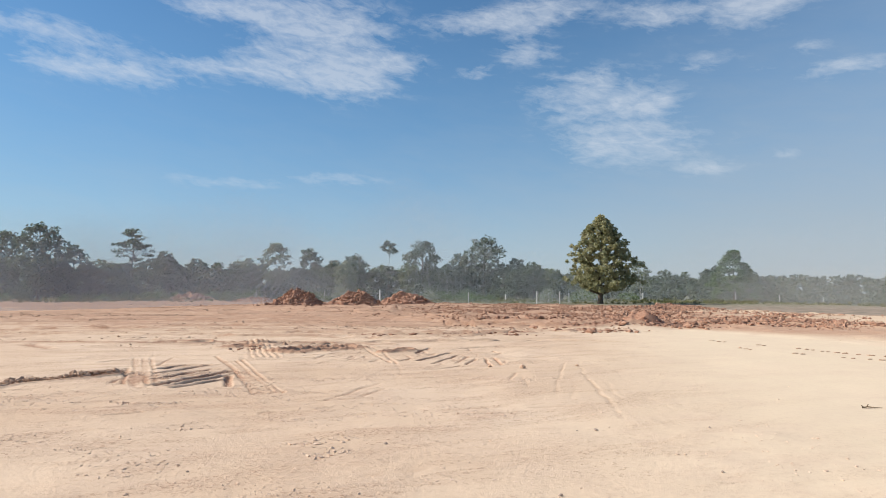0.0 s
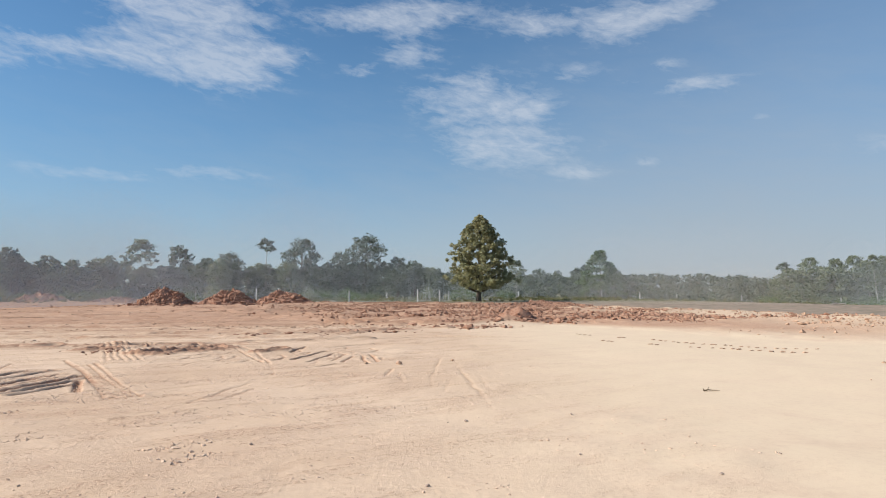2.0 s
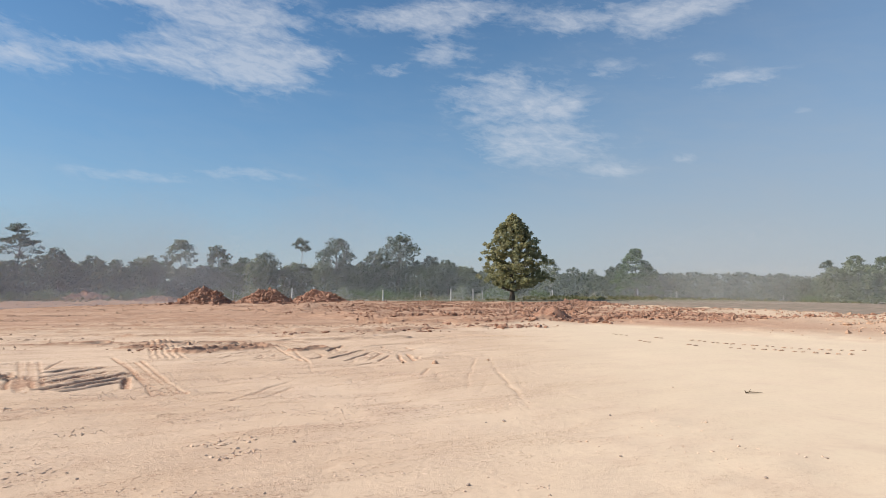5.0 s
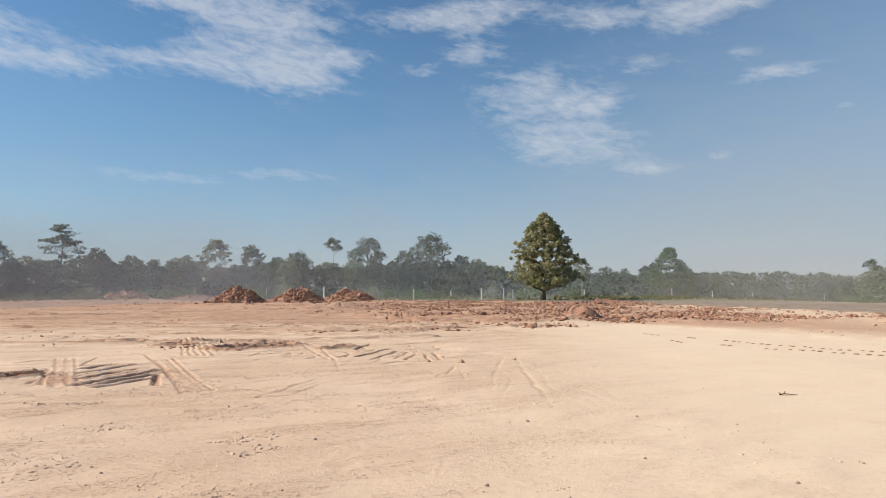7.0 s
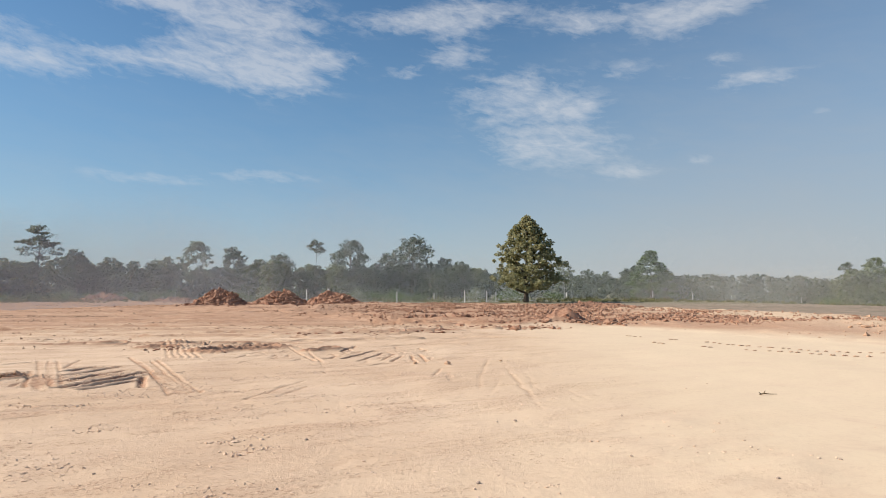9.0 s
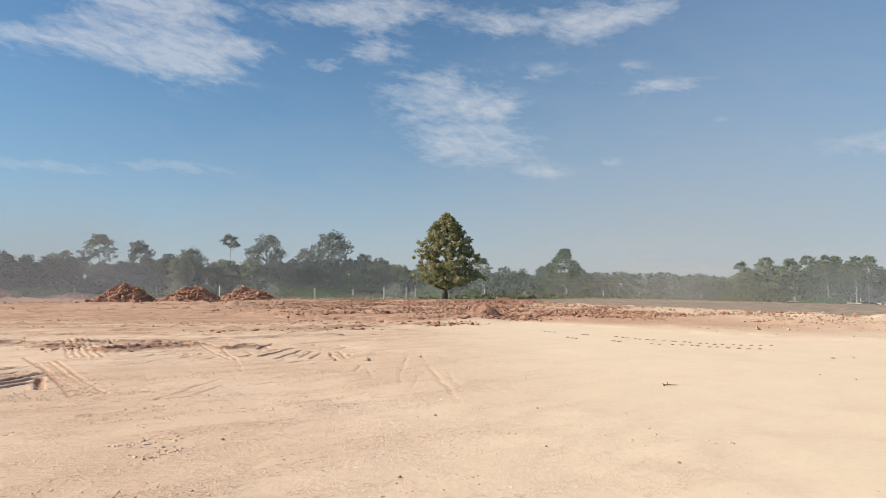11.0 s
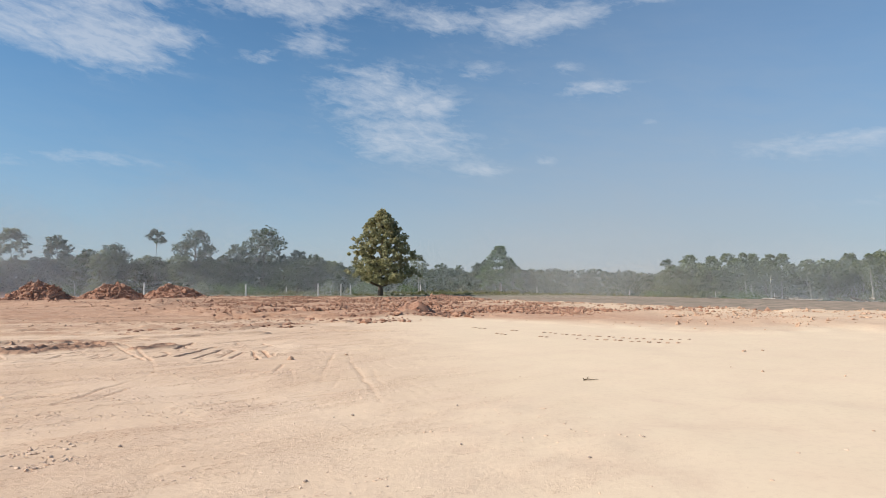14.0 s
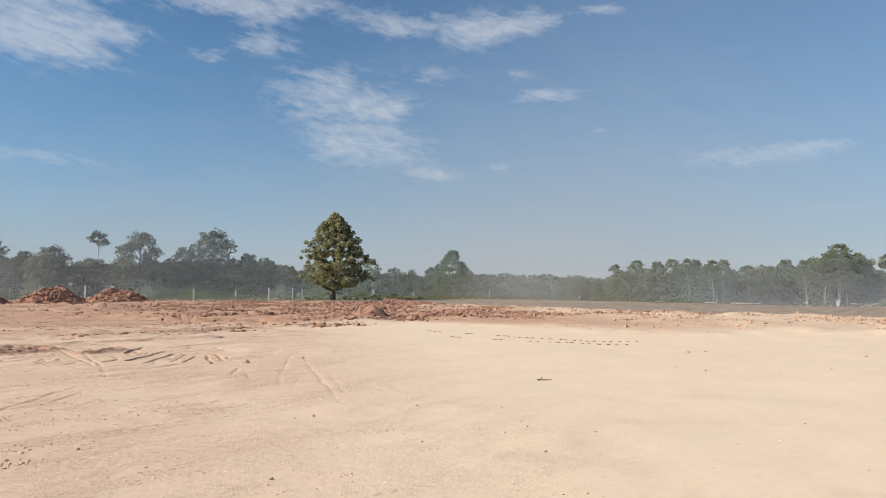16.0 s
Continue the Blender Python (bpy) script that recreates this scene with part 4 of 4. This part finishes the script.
def tree(name, m, label, category, height, trunk_r, bare, crown, clumps, clump_r, per, leaf_size, leaf_mat, bark, seed,
         squash=0.7, lean=0.02, limbs=14, group="", shell=0.5, twin=False, lobes=0.0):
    """crown(s): half-width of the crown at the share s of its height, from the lowest leaves (bare) to the top."""
    rng = np.random.default_rng(seed)
    ob = thing(name, m, label, category, group)
    la = rng.uniform(0, 6.283)
    steps = np.linspace(0, 1, 9)
    wig = np.cumsum(rng.normal(0, 0.012, (9, 2)), 0) * height
    spine = np.stack([math.cos(la) * lean * height * steps + wig[:, 0] * steps, math.sin(la) * lean * height * steps + wig[:, 1] * steps, steps * height * 0.93], 1)
    wood = [tube(spine, trunk_r * (1 - 0.88 * steps) * (1 + 0.5 * np.exp(-steps * 14)), 8)]
    pts = []
    for k in range(clumps):
        s = rng.uniform(0, 1) ** 0.85
        a = rng.uniform(0, 6.283)
        rad = crown(s) * (shell + (1 - shell) * rng.uniform(0, 1) ** 0.5) * rng.uniform(0.72, 1.2)
        rad *= 1 + 2 * lobes * float(vnoise(np.array([a * 1.3]), np.array([s * 5.0]), seed)[0])
        z = bare + s * (height - bare)
        at = np.array([np.interp(z, spine[:, 2], spine[:, 0]), np.interp(z, spine[:, 2], spine[:, 1]), z])
        pts.append(at + np.array([math.cos(a) * rad, math.sin(a) * rad, 0]))
    pts = np.array(pts)
    for k in range(min(limbs, clumps)):
        p = pts[k]
        z = max(bare * 0.75, p[2] - np.hypot(p[0], p[1]) * rng.uniform(0.5, 0.9) - 0.2)
        o = np.array([np.interp(z, spine[:, 2], spine[:, 0]), np.interp(z, spine[:, 2], spine[:, 1]), z])
        mid = o * 0.45 + p * 0.55 + np.array([0, 0, -0.06 * np.linalg.norm(p - o)])
        r0 = trunk_r * 0.42 * (1 - 0.6 * z / height)
        wood.append(tube([o, mid, p], [r0, r0 * 0.6, r0 * 0.2], 5))
    if twin:
        side = spine + np.array([0.5, 0.2, 0]) * np.minimum(1, steps * 3)[:, None] + np.array([1.2, 0, 0]) * steps[:, None]
        wood.append(tube(side, trunk_r * 0.7 * (1 - 0.85 * steps), 7))
    v, f = join(wood)
    part("trunk", v, f, bark, ob, smooth=True)
    rad = clump_r * rng.uniform(0.6, 1.25, clumps)
    v, f = leaves(clump_cloud(pts, rad, per, rng, squash), leaf_size, rng, 0.15)
    part("crown", v, f, leaf_mat, ob)
    return ob


def placed(bearing, distance, scale=1.0, turn=0.0, wide=1.0):
    x, y = at_bearing(bearing, distance)
    return Matrix.Translation((x, y, ground_z(x, y) - 0.08)) @ Matrix.Rotation(turn, 4, "Z") @ Matrix.Diagonal((scale * wide, scale * wide, scale, 1))


def main_crown(s):
    return np.interp(s, [0, 0.1, 0.25, 0.43, 0.61, 0.79, 0.9, 1.0], [4.2, 5.2, 4.9, 4.1, 3.6, 2.6, 1.4, 0.0])


lone = tree("broadleaf_tree", placed(13.5, 105.0), "tall dusty olive broadleaf tree standing alone on open ground", "tree", 14.25, 0.36, 2.1, main_crown,
            600, 0.5, 38, 0.42, M_LEAF_MAIN, M_BARK_DARK, 51, 0.85, 0.015, 26, shell=0.35, lobes=0.38)


def round_crown(w):
    return lambda s: w * math.sqrt(max(0.02, 1 - (2 * s - 0.9) ** 2 / 1.25))


KINDS = {}


def kind(key, label, height, *args, **more):
    KINDS[key] = (label, height, args, more, [])


FOREST = "trees of the forest edge"
kind("big", "large round-crowned dark green forest tree", 14, 0.32, 4.0, round_crown(4.3), 90, 1.15, 37, 0.53, M_LEAF_DARK, M_BARK, 61, 0.75, 0.02, 16)
kind("tall", "tall slender dark green forest tree", 12, 0.22, 3.5, round_crown(2.7), 60, 0.95, 36, 0.48, M_LEAF_DARK, M_BARK, 62, 0.7, 0.03, 12)
kind("low", "low dense dark green forest tree", 8, 0.18, 1.2, round_crown(2.9), 60, 1.0, 37, 0.48, M_LEAF_DARK, M_BARK, 63, 0.8, 0.03, 8)
kind("low_two", "low bushy green forest tree", 8, 0.18, 0.8, round_crown(2.6), 60, 0.95, 37, 0.48, M_LEAF_MID, M_BARK, 64, 0.75, 0.03, 8)
kind("pine", "tall pine with flat tiers of dark foliage", 17, 0.3, 8.0, lambda s: np.interp(s, [0, 0.2, 0.6, 1], [3.6, 4.2, 3.0, 0.8]), 44, 1.3, 60, 0.42, M_LEAF_DARK, M_BARK, 65, 0.38, 0.02, 26)
kind("umbrella", "tall bare-stemmed tree with a small flat crown", 14, 0.17, 11.3, lambda s: np.interp(s, [0, 0.5, 1], [1.7, 1.9, 0.8]), 22, 0.75, 50, 0.4, M_LEAF_DARK, M_BARK_PALE, 66, 0.5, 0.01, 12)
kind("open", "open-crowned forest tree with pale forked trunk", 13, 0.12, 4.6, lambda s: np.interp(s, [0, 0.3, 0.7, 1], [2.8, 3.9, 3.3, 0.9]), 90, 0.8, 36, 0.42, M_LEAF_MID, M_BARK_PALE, 67, 0.6, 0.02, 9, twin=True)
kind("sunlit", "green forest tree with pale slim trunk", 10, 0.1, 1.5, lambda s: np.interp(s, [0, 0.35, 0.75, 1], [2.2, 3.0, 2.2, 0.5]), 84, 0.72, 34, 0.4, M_LEAF_MID, M_BARK_PALE, 68, 0.7, 0.03, 12)
kind("sunlit_low", "dense low green tree at the forest edge", 7, 0.14, 0.8, round_crown(2.5), 56, 0.9, 36, 0.45, M_LEAF_MID, M_BARK, 69, 0.75, 0.03, 8)

kind("ragged", "hazy olive tree with a ragged pointed crown", 10, 0.14, 0.9, lambda s: np.interp(s, [0, 0.3, 0.55, 0.8, 1], [2.8, 3.1, 2.4, 1.3, 0.2]), 130, 0.6, 40, 0.38, M_LEAF_LIT, M_BARK, 70, 0.75, 0.03, 12)
kind("slim", "slender tree with a bare pale trunk", 10, 0.1, 5.2, lambda s: np.interp(s, [0, 0.35, 0.75, 1], [1.0, 2.0, 1.6, 0.4]), 44, 0.62, 36, 0.38, M_LEAF_MID, M_BARK_PALE, 73, 0.65, 0.02, 6)
kind("pale", "small tree with pale sunlit grey-green leaves", 6, 0.1, 0.9, lambda s: np.interp(s, [0, 0.4, 0.8, 1], [1.2, 1.6, 1.2, 0.3]), 46, 0.5, 30, 0.36, M_LEAF_PALE, M_BARK, 72, 0.75, 0.04, 10)


def plant(key, bearing, distance, top, turn=0.0, wide=1.0):
    """A tree of that kind whose top stands at the height angle top, seen from the path."""
    label, height, args, more, made = KINDS[key]
    x, y = at_bearing(bearing, distance)
    size = (1.69 + distance * math.tan(radians(top)) - ground_z(x, y)) / (height * 1.04)
    m = placed(bearing, distance, size, turn, wide)
    if made:
        copy_thing(made[0], m @ Matrix.Diagonal((*(1 / v for v in made[0].scale), 1)))
        return
    made.append(tree("forest_tree", Matrix(), label, "tree", height, *args, group=FOREST, **more))
    made[0].matrix_world = m


# the trees that stand out from the forest's skyline
for row in (("big", -35.9, 165, 4.7), ("big", -33.1, 150, 5.35), ("tall", -30.6, 165, 3.85), ("pine", -26.8, 160, 5.4, 1.2), ("tall", -24.1, 135, 3.6), ("low", -22.0, 150, 2.85),
            ("low_two", -18.1, 150, 2.95), ("open", -15.4, 145, 4.5), ("tall", -12.1, 150, 4.1), ("low", -10.4, 135, 2.9), ("big", -8.5, 150, 3.5), ("umbrella", -5.4, 150, 4.85), ("big", -2.4, 145, 4.8),
            ("tall", 1.2, 150, 3.75), ("big", 3.3, 150, 5.2), ("tall", 5.8, 150, 3.3), ("low", 7.6, 145, 2.75), ("low_two", 9.4, 150, 2.2),
            ("open", 16.9, 170, 2.9), ("ragged", 24.3, 185, 3.6, 1.5), ("ragged", 25.6, 190, 2.4, 1.2), ("low", 23.0, 210, 2.3), ("pale", -9.5, 124, 2.95), ("pale", -8.9, 125, 2.5)):
    plant(*row[:4], turn=row[1] * 3.7, wide=row[4] if len(row) > 4 else 1.0)
for row in (("umbrella", 38.8, 200, 2.35), ("open", 40.4, 190, 2.65), ("slim", 44.8, 151, 2.75), ("slim", 46.6, 150, 2.6), ("slim", 53.4, 150, 2.45), ("slim", 54.6, 149, 2.7), ("slim", 56.1, 151, 2.9), ("slim", 49.4, 152, 2.1), ("sunlit", 42.2, 172, 2.5), ("open", 43.6, 168, 2.7), ("sunlit", 45.2, 162, 2.65), ("sunlit", 47.4, 158, 2.6), ("sunlit_low", 49.2, 165, 1.95), ("sunlit", 52.1, 165, 2.5),
            ("sunlit", 53.8, 160, 2.6), ("open", 55.5, 150, 3.65), ("low_two", 54.5, 157, 2.75), ("low_two", 56.4, 155, 2.75), ("sunlit_low", 55.3, 153, 2.1), ("low_two", 46.3, 160, 2.2), ("low_two", 44.4, 164, 2.2), ("sunlit_low", 50.6, 158, 2.0), ("sunlit_low", 56.9, 158, 2.1), ("sunlit_low", 60.3, 165, 1.6), ("sunlit_low", 61.5, 165, 1.55), ("sunlit", 63.0, 165, 1.5)):
    plant(*row, turn=row[1] * 2.9)
# the forest between and behind them
rr = random.Random(5)
b = -46.0
while b < 13.5:
    if b < 10:
        plant(rr.choice(("low", "low_two", "low", "tall")), b, rr.uniform(138, 152), rr.uniform(2.1, 2.8), rr.uniform(0, 6.28), rr.uniform(1.0, 1.35))
    plant(rr.choice(("low", "low_two", "big")), b + 0.7, rr.uniform(160, 185), rr.uniform(1.9, 2.6) if b < 6 else rr.uniform(1.6, 2.1), rr.uniform(0, 6.28), rr.uniform(1.0, 1.3))
    b += rr.uniform(1.3, 1.9)
b = 39.0
while b < 76:
    plant(rr.choice(("sunlit_low", "sunlit", "low_two")), b, rr.uniform(160, 172), rr.uniform(1.4, 2.0) if b < 57 else rr.uniform(0.9, 1.45), rr.uniform(0, 6.28), rr.uniform(1.1, 1.5))
    plant(rr.choice(("low", "sunlit_low", "low_two")), b + 0.8, rr.uniform(180, 200), rr.uniform(1.2, 1.7) if b < 57 else rr.uniform(0.9, 1.4), rr.uniform(0, 6.28), rr.uniform(1.0, 1.4))
    b += rr.uniform(1.4, 2.0)


def sugar_palm():
    rng = np.random.default_rng(81)
    x, y = at_bearing(58.7, 165)
    z0 = ground_z(x, y)
    h = 1.69 + 165 * math.tan(radians(2.55)) - z0 - 1.3
    ob = thing("sugar_palm", pose(x, y, z0 - 0.05), "sugar palm with a round head of fan fronds", "palm tree")
    part("trunk", *tube([(0, 0, 0), (0.1, 0, h * 0.5), (0, 0, h)], [0.3, 0.2, 0.22], 8), M_BARK, ob, smooth=True)
    for k in range(34):
        a, e = rng.uniform(0, 6.283), rng.uniform(-0.8, 1.45)
        d = np.array([math.cos(a) * math.cos(e), math.sin(a) * math.cos(e), math.sin(e)])
        side = np.cross(d, (0, 0, 1.0))
        side /= np.linalg.norm(side) + 1e-6
        r = rng.uniform(0.3, 2.8)
        side = side * math.cos(r) + np.cross(side, d) * math.sin(r)
        o, c = np.array([0, 0, h]), np.array([0, 0, h]) + d * 0.9
        pieces = [tube([o, c], [0.04, 0.025], 4)]
        for q in np.linspace(-1.2, 1.2, 9):
            tip = c + (d * math.cos(q) + side * math.sin(q)) * 1.15 - np.array([0, 0, 0.12])
            w = (side * math.cos(q) - d * math.sin(q)) * 0.14
            mid = c * 0.45 + tip * 0.55
            pieces.append((np.array([c, mid + w, tip, mid - w]), np.array([[0, 1, 2, 3]])))
        v, f = join(pieces)
        part("frond", v, f, M_PALM, ob)


sugar_palm()


# ---- bushes, undergrowth, far woods ----
def bush(m, label, r, h, mat, seed, group="bushes along the fence"):
    rng = np.random.default_rng(seed)
    ob = thing("bush", m, label, "bush", group)
    n = 26
    a, q = rng.uniform(0, 6.283, n), rng.uniform(0, 1, n) ** 0.5
    pts = np.stack([np.cos(a) * q * r * 0.8, np.sin(a) * q * r * 0.8, h * rng.uniform(0.25, 0.9, n) * (1 - 0.35 * q)], 1)
    v, f = join([tube([(0, 0, 0), p * 0.55, p], [0.03, 0.02, 0.008], 4) for p in pts[:9]])
    part("stems", v, f, M_BARK, ob)
    v, f = leaves(clump_cloud(pts, np.full(n, r * 0.42), 24, rng, 0.8), 0.3, rng)
    part("foliage", v, f, mat, ob)
    return ob


bush_green = bush(placed(-24.7, 125), "pale grey-green bush at the fence", 2.0, 2.6, M_LEAF_PALE, 91)
bush_pale = bush(placed(-1.7, 112), "pale flowering bush beside the fence", 1.6, 2.6, M_LEAF_PALE, 92)
bush_lit = bush(placed(-19.0, 130), "light green bush at the forest edge", 2.2, 2.4, M_LEAF_LIT, 93)
for b, d, s in ((8.9, 125, 1.1), (-9.6, 122, 1.2), (-4.6, 118, 0.8)):
    copy_thing(bush_pale, placed(b, d, s, b))
rr = random.Random(9)
for k in range(40):
    b = rr.uniform(-45, 16)
    copy_thing(bush_lit, placed(b, rr.uniform(122, 136), rr.uniform(0.5, 1.1), rr.uniform(0, 6), rr.uniform(1, 1.5)))
for k in range(26):
    b = rr.uniform(37, 76)
    copy_thing(bush_lit, placed(b, rr.uniform(146, 160), rr.uniform(0.5, 1.1), rr.uniform(0, 6), rr.uniform(1, 1.5)))


def thicket(name, label, category, mat, n, b0, b1, d0, d1, low, high, size, seed, kind_noise=3.0, per=40):
    """Foliage of many small plants that stand too close to tell apart."""
    rng = np.random.default_rng(seed)
    k = max(1, n // per)
    b, d = np.radians(rng.uniform(b0, b1, k)), rng.uniform(d0, d1, k)
    x, y = d * np.sin(b), d * np.cos(b)
    top = low + (high - low) * np.clip(0.5 + 1.3 * fbm(x, y, kind_noise, 3, seed), 0, 1)
    r = np.clip(top * 0.3, size * 0.8, 2.2)
    pts = np.stack([x, y, terrain(x, y) + np.maximum(top - r, 0.1) * rng.uniform(0, 1, k) ** 0.6], 1)
    spot = clump_cloud(pts, r, per, rng, 0.8)
    spot[:, 2] = np.maximum(spot[:, 2], terrain(spot[:, 0], spot[:, 1]) + 0.03)
    v, f = leaves(spot, size, rng)
    tagged(new(name, mesh_data(name, v, f, mat)), label, category, kind="stuff")


thicket("undergrowth", "dense dark undergrowth below the forest trees", "undergrowth", M_LEAF_DARK, 26000, -50, 14, 134, 156, 1.0, 5.0, 0.7, 101, 6.0)
thicket("undergrowth", "dense green undergrowth below the forest trees", "undergrowth", M_LEAF_MID, 22000, 38, 80, 154, 170, 1.0, 5.5, 0.65, 102, 6.0)
thicket("undergrowth", "scrub closing the far side of the field", "undergrowth", M_LEAF_DARK, 14000, 11, 40, 188, 225, 1.5, 6.0, 0.9, 108, 9.0)
thicket("far_woods", "distant line of woods behind the field", "woods", M_LEAF_DARK, 38000, 8, 46, 300, 370, 11.5, 16.5, 1.4, 103, 16.0)
thicket("far_woods", "distant woods closing the horizon", "woods", M_LEAF_DARK, 15000, -100, 8, 330, 420, 6.0, 13.0, 1.8, 104, 16.0)
thicket("far_woods", "distant woods closing the horizon", "woods", M_LEAF_DARK, 12000, 46, 110, 300, 370, 3.0, 8.0, 1.6, 105, 16.0)
thicket("field_weeds", "weeds and tall grass in the field by the fence", "weeds", M_GRASS, 15000, -48, 26, 108, 136, 0.15, 1.0, 0.34, 106, 5.0, 9)
thicket("field_weeds", "short dry weeds on the far field", "weeds", M_GRASS, 12000, 16, 78, 110, 160, 0.1, 0.7, 0.3, 107, 6.0, 9)


# ---- fence posts, felled branches ----
def fence_post(bearing, distance, height, first=[]):
    x, y = at_bearing(bearing, distance)
    m = pose(x, y, ground_z(x, y) - 0.05, 0, 0, bearing * 7)
    m = m @ Matrix.Diagonal((1, 1, height / 1.5, 1))
    if first:
        return copy_thing(first[0], m @ Matrix.Diagonal((*(1 / v for v in first[0].scale), 1)))
    bm = bmesh.new()
    bmesh.ops.create_cube(bm, size=1, matrix=Matrix.Translation((0, 0, 0.875)) @ Matrix.Diagonal((0.16, 0.16, 1.75, 1)))
    top = [e for e in bm.edges if all(p.co.z > 1.7 for p in e.verts)]
    bmesh.ops.bevel(bm, geom=top, offset=0.03, segments=2, affect="EDGES")
    me = bpy.data.meshes.new("fence_post")
    bm.to_mesh(me)
    bm.free()
    me.materials.append(M_CONCRETE)
    ob = new("fence_post", me)
    ob.matrix_world = m
    first.append(tagged(ob, "weathered pale concrete fence post in the ground", "fence post", "fence posts"))
    return ob


for row in ((-31.4, 172, 1.6), (-23.9, 180, 1.6), (-17.0, 128, 1.85), (-11.15, 130, 1.75), (-6.2, 113, 2.0), (1.82, 99, 1.65), (7.97, 104, 1.8), (9.03, 128, 1.55), (9.97, 105, 1.75), (10.8, 124, 1.55),
            (16.1, 148, 1.3), (17.1, 150, 1.5), (24.4, 160, 2.0), (5.2, 130, 1.4), (13.0, 128, 1.4), (27.6, 165, 1.8), (30.6, 165, 1.6), (42.5, 156, 1.6), (46.85, 153, 1.65), (55.4, 145, 1.6), (63.0, 140, 1.5), (35.6, 160, 1.6)):
    fence_post(*row)


def brush_pile(bearing, distance, spread, n, seed, label):
    rng = np.random.default_rng(seed)
    x, y = at_bearing(bearing, distance)
    ob = thing("brush_pile", pose(x, y, ground_z(x, y), 0, 0, -bearing), label, "brush pile", "felled branches")
    for k in range(n):
        c = np.array([rng.normal(0, spread * 0.4), rng.normal(0, 0.8), rng.uniform(0.05, 0.7)])
        a, e, L = rng.uniform(0, 3.14), rng.normal(0, 0.3), rng.uniform(0.8, 2.2)
        d = np.array([math.cos(a) * math.cos(e), math.sin(a) * math.cos(e), math.sin(e)]) * L * 0.5
        b0, b1 = c - d, c + d
        b0[2], b1[2] = max(b0[2], 0.03), max(b1[2], 0.03)
        r = rng.uniform(0.05, 0.13)
        part("branch", *tube([b0, c + rng.normal(0, 0.08, 3), b1], [r, r * 0.8, r * 0.4], 6), M_DEADWOOD, ob)


brush_pile(48.6, 118, 3.2, 24, 111, "heap of bleached felled branches on the field")
brush_pile(57.5, 104, 3.0, 14, 112, "low heap of bleached felled branches on the field")
brush_pile(60.5, 100, 3.5, 12, 113, "scattered bleached branches lying on the field")
brush_pile(53.0, 96, 4.0, 8, 114, "scattered bleached branches lying on the field")
rr = random.Random(13)
for k in range(7):
    b, d = rr.uniform(42, 66), rr.uniform(75, 112)
    x, y = at_bearing(b, d)
    L = rr.uniform(1.2, 2.8)
    ob = new("log", mesh_data("log", *tube([(-L / 2, 0, 0.1), (-L * 0.1, 0.15, 0.12), (L / 2, 0, 0.09)], [0.10, 0.09, 0.05], 8), M_DEADWOOD, True))
    ob.matrix_world = pose(x, y, ground_z(x, y), 0, 0, -b + rr.uniform(-30, 30))
    tagged(ob, "bleached log lying on the open field", "log", "logs on the field")


# ---- threads that imitate haze and dust in the air ----
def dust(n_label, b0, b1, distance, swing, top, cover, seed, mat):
    """Fine threads added in a wide low bank to imitate haze and dust; cover: the share of the view that they hide near
    the ground,
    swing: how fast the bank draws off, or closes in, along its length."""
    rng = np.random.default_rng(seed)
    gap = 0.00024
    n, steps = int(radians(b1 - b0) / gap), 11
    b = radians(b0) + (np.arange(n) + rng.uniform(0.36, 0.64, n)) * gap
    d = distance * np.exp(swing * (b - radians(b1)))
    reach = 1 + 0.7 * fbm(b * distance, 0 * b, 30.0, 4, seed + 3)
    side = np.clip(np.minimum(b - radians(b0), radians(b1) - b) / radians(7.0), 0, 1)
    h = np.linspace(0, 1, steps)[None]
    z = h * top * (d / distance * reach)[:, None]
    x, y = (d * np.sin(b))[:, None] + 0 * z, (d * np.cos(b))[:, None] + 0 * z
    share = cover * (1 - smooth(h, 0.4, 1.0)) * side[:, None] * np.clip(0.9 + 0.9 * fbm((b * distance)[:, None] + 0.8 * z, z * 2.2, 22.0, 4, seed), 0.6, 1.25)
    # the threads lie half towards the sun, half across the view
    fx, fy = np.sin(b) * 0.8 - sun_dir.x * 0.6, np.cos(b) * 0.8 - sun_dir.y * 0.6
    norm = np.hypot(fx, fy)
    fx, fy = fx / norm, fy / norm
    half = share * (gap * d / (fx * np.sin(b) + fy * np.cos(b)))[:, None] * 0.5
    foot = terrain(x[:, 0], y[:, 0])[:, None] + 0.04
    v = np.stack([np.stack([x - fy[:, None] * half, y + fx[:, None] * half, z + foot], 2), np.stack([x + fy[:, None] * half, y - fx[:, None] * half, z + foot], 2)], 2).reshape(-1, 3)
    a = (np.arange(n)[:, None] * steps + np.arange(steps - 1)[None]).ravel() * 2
    tagged(new("haze_threads", mesh_data("haze_threads", v, np.stack([a, a + 1, a + 3, a + 2], 1), mat)), n_label, "dust", kind="stuff")


dust("threads imitating thin pale haze before the forest edge", -50, 5, 104, 0.6, 16, 0.345, 121, M_HAZE)
dust("threads imitating thinner pale haze before the woods beside the lone tree", -4, 20, 122, 0.6, 13, 0.22, 126, M_HAZE)
dust("threads imitating pale haze and dust over the open field", 12, 42, 126, -0.36, 13, 0.25, 122, M_HAZE)
dust("threads imitating thin pale haze before the far trees", 37, 72, 108, -0.36, 12, 0.29, 123, M_HAZE)
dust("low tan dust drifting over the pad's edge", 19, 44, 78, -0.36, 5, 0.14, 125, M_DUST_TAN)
